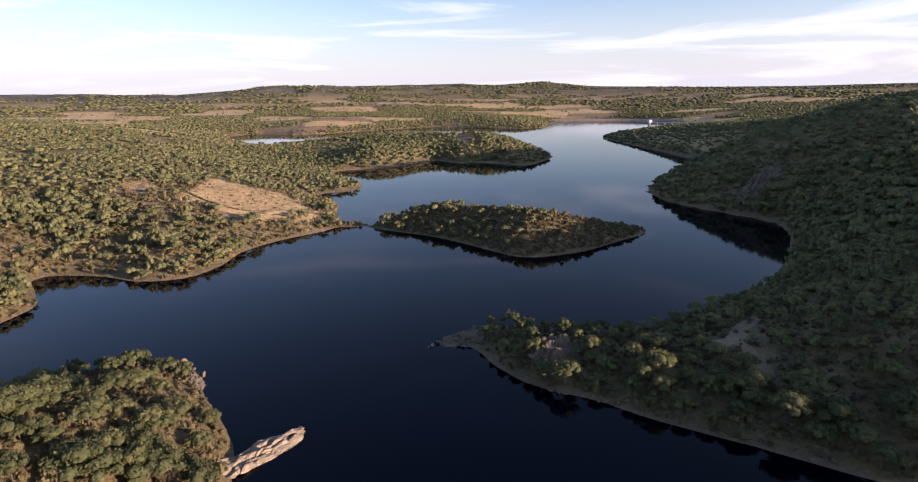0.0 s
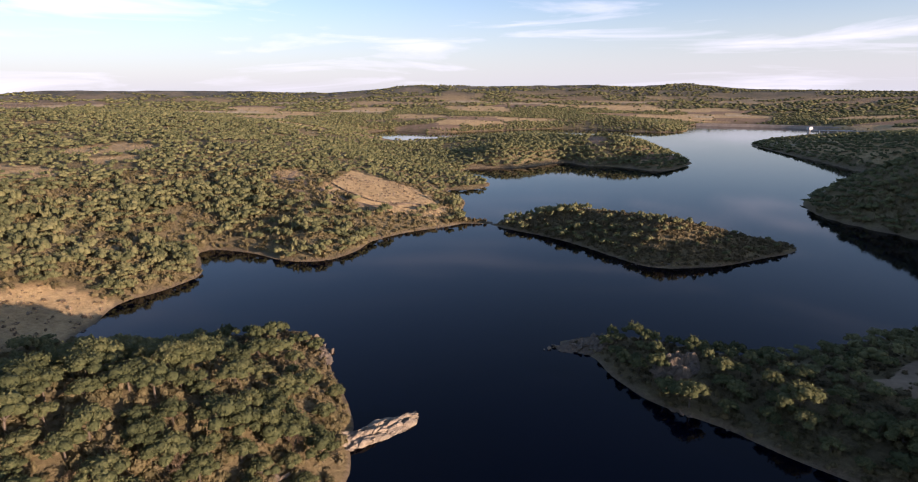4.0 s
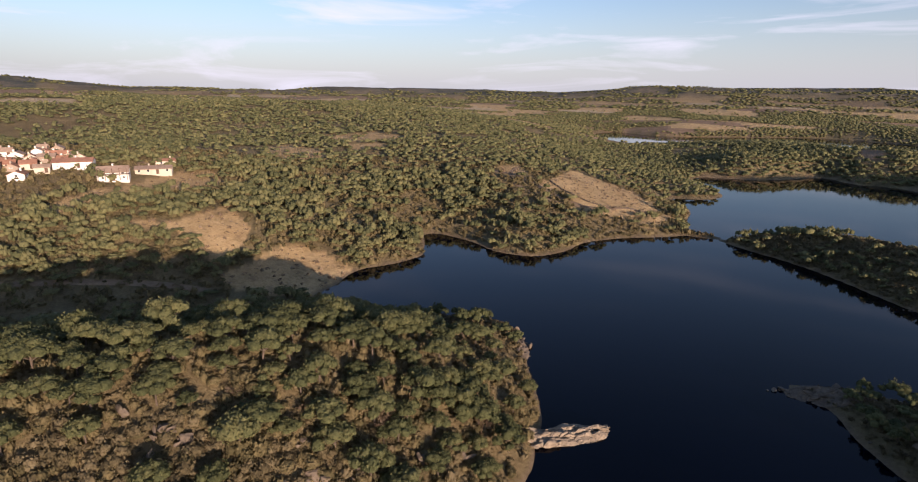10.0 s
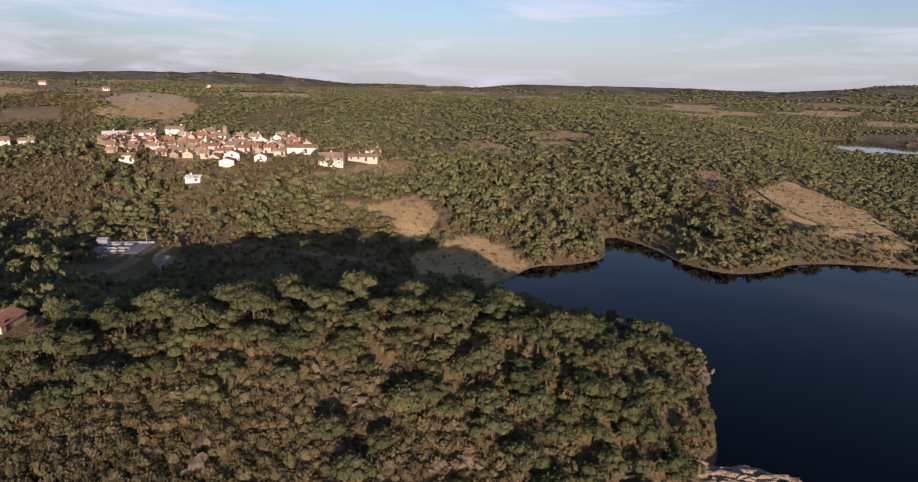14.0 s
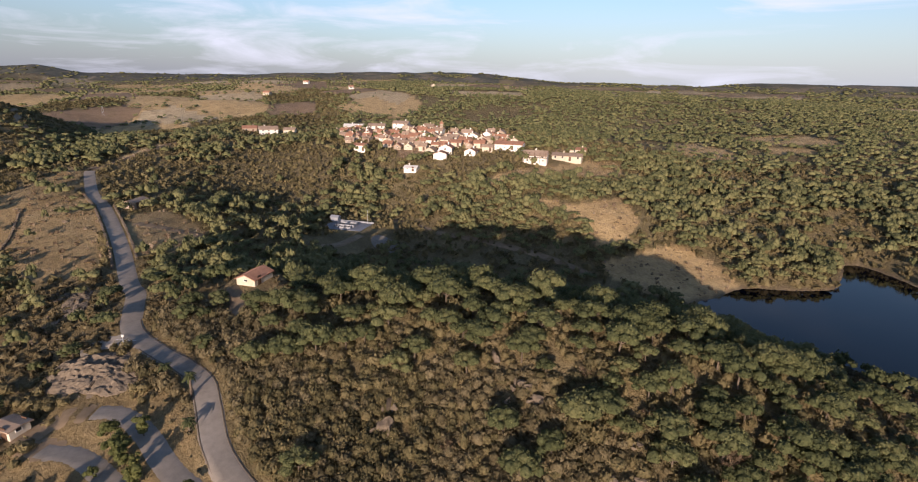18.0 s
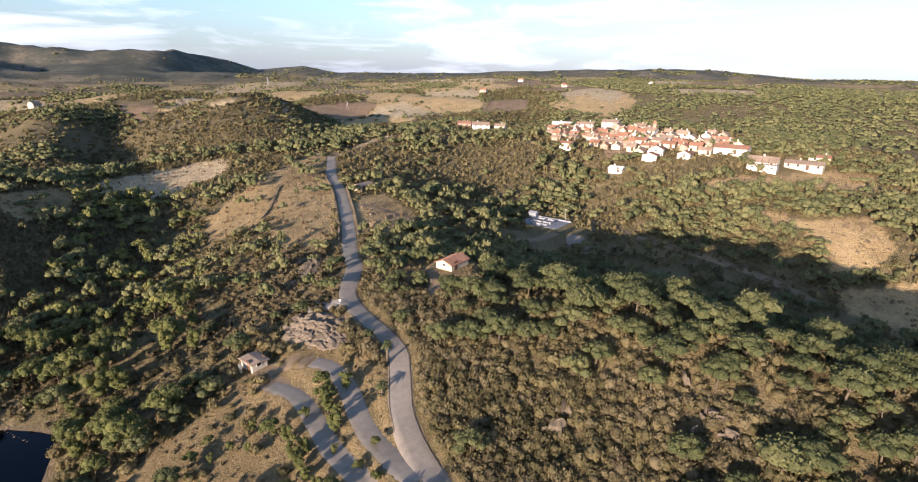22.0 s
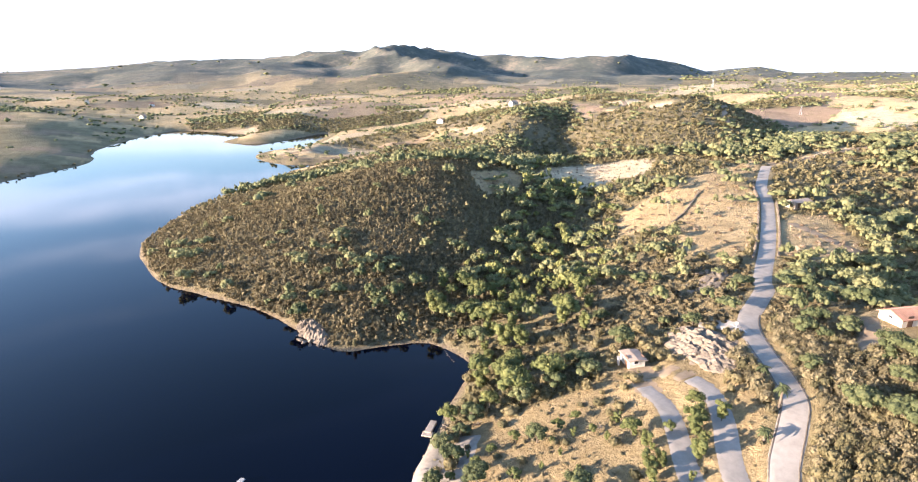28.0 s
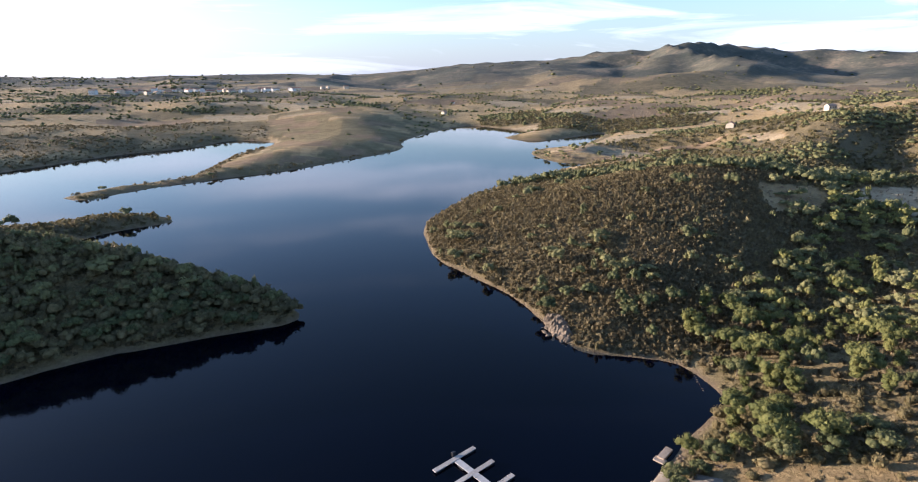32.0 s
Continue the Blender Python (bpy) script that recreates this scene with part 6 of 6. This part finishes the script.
for k, (x, y, wide, tall, lean) in enumerate(((-66.8, 27.6, 1.7, 2.6, 24), (-69.4, 30.4, 1.4, 1.9, 12), (-66.9, 32, 1.1, 1.5, -10), (-69, 10, 1.5, 2.2, 8), (-72.3, 11.2, 1.2, 2.4, -6), (-75.3, 28, 1.0, 1.3, 15),
                                             (-54.6, 37.6, 1.7, 1.2, 10), (-53.2, 41.8, 2.0, 1.2, -8), (-50, 47, 1.7, 1.1, 12), (-46.5, 55.5, 1.6, 1.0, 10), (-43, 62, 1.5, 1.0, -10), (-57.5, 43.5, 1.1, 1.0, 18))):
    crag = new("ridge_rock")
    crag.matrix_basis = pose(x, y, ground(x, y))
    for n, (dx, dy, f) in enumerate(((0, 0, 1.0), (0.7 * wide, 0.5, 0.6), (-0.6 * wide, -0.6, 0.5), (0.2, -0.9 * wide, 0.42))):
        ob = new("rock", ROCKS[(3 * k + 2 * n) % len(ROCKS)])
        ob.parent = crag
        ob.matrix_basis = pose(dx, dy, 0.45 * tall * f, lean * f, 0.6 * lean, 37 * k + 60 * n) @ Matrix.Diagonal((wide * f, 0.7 * wide * f, 1.5 * tall * f, 1))
    tagged(crag, "upright pale granite slabs among scrub on the ridge" if tall > wide else "low broken granite blocks among scrub on the slope", "rocks", "rocks on the ridge")
rock_group("shore_bluff", cluster(11, 36, -50.5, -107, 3.0, 9, 0, 0.5, 1.6, 0.6), "rocky bluff at the foot of the heath hill", 11, mass=((-51, -107, 2.6, 7.0, 0, 2.6),))
rock_group("boulder_beach", cluster(12, 46, -48.6, -55.8, 6.5, 1.3, 215, 0.25, 0.7, 0.5), "pale boulders along the bank by the landing", 12)
rock_group("beach_stones", [(-70.6 + 0.25 * k, -82 + 0.75 * k, 0.32, 0.5) for k in range(9)], "row of pale stones on the small beach", 13)
rock_group("cliff_scar", cluster(14, 30, 148, 266, 12, 5, 20, 1.5, 4.5, 0.5), "bare grey rock scar on the wooded hillside", 14, tilt=35, mass=((148, 266, 14, 5.5, 20, 5.5),))
rock_group("tip_rocks", cluster(15, 22, -61, 112, 9, 2.5, 135, 0.5, 1.4, 0.6), "pale rocks on the steep end of the ridge", 15, mass=((-59, 109, 6, 2.0, 128, 1.2),))
rock_group("island_rocks", cluster(16, 20, 24, 197.5, 9, 1.5, 5, 0.4, 1.1, 0.5), "pale rocks along the island shore", 16)

# ---------------------------------------------------------------- floating dock and landing
dock = new("floating_dock")
dock.matrix_basis = pose(-17.7, -66.1, 0, 0, 0, math.degrees(math.atan2(0.868, -0.496)))
bm = bmesh.new()
box(bm, 17, 0, 0.22, 34, 1.0, 0.10, 0, 0.02)
walkway = part("walkway", bm, M_STEEL, dock, "grey decked walkway")
for k in range(14):
    bm = bmesh.new()
    box(bm, 1.75 + 2.4 * k, 0, 0.33, 2.34, 1.15, 0.10, 0, 0.02)
    part("deck_panel", bm, M_CONCRETE, walkway)
for k in range(5):
    bm = bmesh.new()
    box(bm, 4.3 * k, 0, 0.24, 0.72, 8.5, 0.10, 0, 0.02)
    finger = part("finger", bm, M_STEEL, dock, "pale boarded mooring finger")
    for j in range(8):
        bm = bmesh.new()
        box(bm, 4.3 * k, -3.74 + 1.07 * j, 0.34, 0.82, 1.05, 0.10, 0, 0.02)
        part("deck_panel", bm, M_WOODEN, finger)
    for j in (-3.2, 0, 3.2):
        bm = bmesh.new()
        box(bm, 0.0 + 4.3 * k, j, -0.3, 0.8, 1.6, 0.58, 0, 0.05)
        part("float", bm, M_DARK, finger)
for k in range(6):
    bm = bmesh.new()
    box(bm, 2.0 + 5.4 * k, 0, -0.35, 1.4, 1.3, 0.62, 0, 0.05)
    part("float", bm, M_DARK, dock)
bm = bmesh.new()
box(bm, -0.7, 0.3, 0.4, 0.5, 0.6, 0.7, 0, 0.03)
part("service_box", bm, M_DARK, dock)
tagged(dock, "floating dock with pale mooring fingers on dark water", "dock")
landing = new("landing")
landing.matrix_basis = pose(-51, -60.5, 0, 0, 0, 35)
bm = bmesh.new()
box(bm, 0, 0, -1.0, 3.4, 1.2, 1.4, 0, 0.06)
part("slab", bm, M_STONE, landing)
bm = bmesh.new()
box(bm, 1.9, 0, -1.0, 1.3, 1.8, 1.2, 0, 0.06)
part("abutment", bm, M_STONE, landing)
tagged(landing, "short concrete landing at the water's edge", "jetty")

# ---------------------------------------------------------------- dam, intake tower and footbridge
dam_line = dense([(190, 1080), (230, 1066), (300, 1040), (360, 1000), (410, 930)], 10)
me = bpy.data.meshes.new("dam")
profile = [(-10, -4.0), (-4, 4.5), (4, 4.5), (9, -1.0)]
tan = np.gradient(dam_line, axis=0)
tan /= np.linalg.norm(tan, axis=1)[:, None]
nrm = np.stack([-tan[:, 1], tan[:, 0]], 1)
v = np.array([[(*(p - q * o), z) for o, z in profile] for p, q in zip(dam_line, -nrm)]).reshape(-1, 3)
f = np.array([(i * 4 + j, i * 4 + j + 1, (i + 1) * 4 + j + 1, (i + 1) * 4 + j) for i in range(len(dam_line) - 1) for j in range(3)])
fill_mesh(me, v, f, M_STONE)
tagged(new("dam", me), "long low stone-faced dam across the lake", "dam", kind="structure")
tower = new("intake_tower")
tower.matrix_basis = pose(296, 856, 0, 0, 0, 20)
bm = bmesh.new()
cyl(bm, 0, 0, -6, 2.2, 2.0, 14, 14)
part("shaft", bm, M_CONCRETE, tower)
bm = bmesh.new()
box(bm, 0, 0, 8, 5.2, 5.2, 3.6, 0, 0.15)
part("cabin", bm, M_WHITE, tower, "white gate cabin")
bm = bmesh.new()
box(bm, 0, 0, 11.6, 5.8, 5.8, 0.4)
part("roof", bm, M_SHADED_CONCRETE, tower)
tagged(tower, "concrete intake tower with a white cabin in the lake", "tower")
bridge = new("footbridge")
bm = bmesh.new()
beam(bm, (297, 855, 7.6), (354, 832, 7.6), 1.4)
part("deck", bm, M_STEEL, bridge)
for k in range(5):
    u = (k + 1) / 6
    bm = bmesh.new()
    cyl(bm, 297 + 57 * u, 855 - 23 * u, -5, 1.2, 1.1, 12.2, 8)
    part("pier", bm, M_CONCRETE, bridge)
tagged(bridge, "thin footbridge from the bank to the intake tower", "bridge")
house("gate_house", 372, 850, 20, 16, 7, 3.5, 1.2, M_WHITE, M_WHITE, "white service building beside the dam", seed=40, category="building")

# white van parked at the island's neck
van = new("white_van")
van.matrix_basis = pose(-34.5, 254.5, ground(-34.5, 254.5), 0, 0, 25)
bm = bmesh.new()
box(bm, 0, 0, 0.35, 4.6, 1.9, 1.7, 0, 0.18)
part("body", bm, M_WHITE, van)
for sx in (-1.5, 1.5):
    for sy in (-0.9, 0.9):
        bm = bmesh.new()
        bmesh.ops.create_cone(bm, cap_ends=True, segments=14, radius1=0.34, radius2=0.34, depth=0.22, matrix=pose(sx, sy, 0.34, 90))
        part("wheel", bm, M_DARK, van)
bm = bmesh.new()
box(bm, 2.0, 0, 1.2, 0.7, 1.6, 0.65)
part("windscreen", bm, M_DARK, van)
tagged(van, "white van parked on the island's neck", "van")

# ---------------------------------------------------------------- dry stone walls and the apron by the landing
def stone_wall(points, label, seed, high=0.7):
    """Rough stones laid in three courses along a line."""
    r = random.Random(seed)
    bm = bmesh.new()
    line = dense(points, 0.55)
    for i in range(len(line) - 1):
        (x, y), (x1, y1) = line[i], line[i + 1]
        if r.random() < 0.06:
            continue
        turn = math.degrees(math.atan2(y1 - y, x1 - x))
        for c in range(3):
            if c == 2 and r.random() < 0.4:
                continue
            box(bm, x + r.uniform(-0.1, 0.1), y + r.uniform(-0.1, 0.1), ground(x, y) - 0.15 + c * high / 3, r.uniform(0.4, 0.75), r.uniform(0.35, 0.6), high / 3 + r.uniform(0.02, 0.1), turn + r.uniform(-15, 15))
    me = bpy.data.meshes.new("stone_wall")
    bm.to_mesh(me)
    bm.free()
    me.materials.append(M_ROCK)
    return tagged(new("stone_wall", me), label, "stone wall", "dry stone walls")


stone_wall(offset(ROAD, 2.75, 106, 195)[::8], "low dry stone wall along the road and field", 1)
stone_wall(offset(ROAD, -2.75, 110, 172)[::8], "low dry stone wall on the far roadside", 2)
stone_wall([(-196.4, -90.5), (-175.1, -84), (-163.9, -81.6), (-156.5, -78.5)], "broken dry stone wall between two fields", 3)
stone_wall([(-131.3, 266.1), (-115.9, 256.2), (-96.7, 252.3), (-74.9, 264.3)], "dry stone wall below the stubble field", 5, 0.9)
ribbon("gravel_apron", dense([(-41.5, -46), (-45, -49.5), (-49.5, -52.5), (-53, -55.5)]), 7.0, 0.03, M_GRAVEL, "bare grey gravel apron by the landing", "gravel", 1.0)
rock_group("rubble_heap", cluster(31, 14, -65.5, -36.7, 1.1, 0.8, 10, 0.2, 0.5, 0.5), "small heap of stones in the clearing", 31)
rock_group("rubble_heap", cluster(32, 8, -56.5, -54.2, 0.8, 0.6, 10, 0.2, 0.4, 0.5), "small heap of stones near the trees", 32)
rock_group("rock_outcrop", cluster(33, 50, -118, -48.5, 8, 2.5, 150, 0.25, 1.0, 0.5), "broken pale rocks among shrubs by the junction", 33)

# ---------------------------------------------------------------- palms, bare trees, posts and pylons
def palm(x, y, height, seed):
    r = random.Random(seed)
    root = new("palm_tree")
    root.matrix_basis = pose(x, y, ground(x, y) - 0.1, 0, 0, r.uniform(0, 360))
    bm = bmesh.new()
    for k in range(7):
        z = height * k / 7
        cyl(bm, 0.05 * math.sin(k), 0.03 * k, z, 0.24 - 0.01 * k, 0.17 - 0.008 * k, height / 7 + 0.03, 8)
    part("trunk", bm, M_BARK, root)
    for k in range(20):
        a = 2.4 * k
        up = r.uniform(0.1, 1.1)
        bm = bmesh.new()
        prev = None
        for s in range(6):
            u = s / 5
            d = 1.1 * u
            z = height + up * u * 0.9 - 1.1 * u * u * (1.25 - 0.4 * up)
            w = 0.20 * math.sin(math.pi * (0.12 + 0.85 * u)) + 0.02
            c = Vector((d * math.cos(a), d * math.sin(a), z))
            n = Vector((-math.sin(a), math.cos(a), 0)) * w
            row = [bm.verts.new(c - n - Vector((0, 0, 0.10))), bm.verts.new(c), bm.verts.new(c + n - Vector((0, 0, 0.10)))]
            if prev:
                bm.faces.new((prev[0], prev[1], row[1], row[0]))
                bm.faces.new((prev[1], prev[2], row[2], row[1]))
            prev = row
        part("frond", bm, M_OAK, root)
    return tagged(root, "young palm with a thin trunk beside the road", "palm tree", "palms along the road")


palm(-82.1, -17.9, 3.9, 1)
palm(-87.6, -22.6, 2.6, 2)
palm(-75.2, -16.9, 1.8, 3)


def bare_tree(seed):
    r = random.Random(seed)
    bm = bmesh.new()

    def grow(a, d, length, thick, depth):
        b = a + d * length
        u = d.orthogonal().normalized()
        v = d.cross(u)
        p = [bm.verts.new(a + (u * math.cos(t) + v * math.sin(t)) * thick) for t in (0, 2.09, 4.19)]
        q = [bm.verts.new(b + (u * math.cos(t) + v * math.sin(t)) * thick * 0.6) for t in (0, 2.09, 4.19)]
        for k in range(3):
            bm.faces.new((p[k], p[(k + 1) % 3], q[(k + 1) % 3], q[k]))
        if depth:
            for _ in range(4 if depth > 1 else 5):
                nd = (d + Vector((r.gauss(0, 0.55), r.gauss(0, 0.55), r.gauss(0.12, 0.3)))).normalized()
                grow(a.lerp(b, r.uniform(0.6, 1.0)), nd, length * r.uniform(0.6, 0.85), thick * 0.55, depth - 1)

    grow(Vector((0, 0, -0.3)), Vector((0.05, 0, 1)), 1.5, 0.13, 4)
    me = bpy.data.meshes.new("branches")
    bm.to_mesh(me)
    bm.free()
    me.materials.append(M_DRY)
    return me


M_BARE = [bare_tree(k) for k in range(3)]
for k, (x, y, s) in enumerate(((-52.1, 53.6, 1.2), (-43.6, 68, 1.0), (-60, 46, 0.8), (-75, 22, 0.7), (-63, 18, 0.7), (-82, 12, 0.6), (-57, 60, 0.7), (-46, 70.5, 0.8), (-68, 40, 0.6), (-88, -8, 0.7))):
    ob = new("bare_tree", M_BARE[k % 3])
    ob.matrix_basis = pose(x, y, ground(x, y), 0, 0, 50 * k) @ Matrix.Diagonal((s, s, s, 1))
    tagged(ob, "leafless grey-brown tree among green oaks", "tree", "bare trees on the ridge")

post = new("road_sign")
post.matrix_basis = pose(-101.2, -32.9, ground(-101.2, -32.9), 0, 0, 20)
bm = bmesh.new()
cyl(bm, 0, 0, -0.3, 0.05, 0.05, 3.0, 8)
part("post", bm, M_STEEL, post)
bm = bmesh.new()
box(bm, 0.05, 0, 2.2, 0.04, 0.42, 0.42, 0, 0.01)
part("plate", bm, M_WHITE, post)
tagged(post, "white road sign on a steel post at the junction", "road sign")


def pylon(x, y, height, turn):
    root = new("power_pylon")
    root.matrix_basis = pose(x, y, ground(x, y), 0, 0, turn)
    foot, waist = height * 0.11, height * 0.03
    for sx, sy in ((-1, -1), (-1, 1), (1, -1), (1, 1)):
        bm = bmesh.new()
        beam(bm, (sx * foot, sy * foot, -0.5), (sx * waist, sy * waist, height), height * 0.011)
        part("leg", bm, M_STEEL, root)
    bm = bmesh.new()
    for k in range(8):
        a, b = k / 8, (k + 1) / 8
        wa, wb = foot + (waist - foot) * a, foot + (waist - foot) * b
        for s in (-1, 1):
            beam(bm, (s * wa, -wa, height * a), (s * wb, wb, height * b), height * 0.006)
            beam(bm, (-wa, s * wa, height * a), (wb, s * wb, height * b), height * 0.006)
    part("bracing", bm, M_STEEL, root)
    for z, w in ((0.82, 0.20), (0.93, 0.15)):
        bm = bmesh.new()
        beam(bm, (-w * height, 0, z * height), (w * height, 0, z * height), height * 0.012)
        part("arm", bm, M_STEEL, root)
    return tagged(root, "tall grey lattice power pylon on the far ridge", "pylon", "power pylons")


pylon(-900, -440, 13, 60)
pylon(-536, -179, 8, 20)
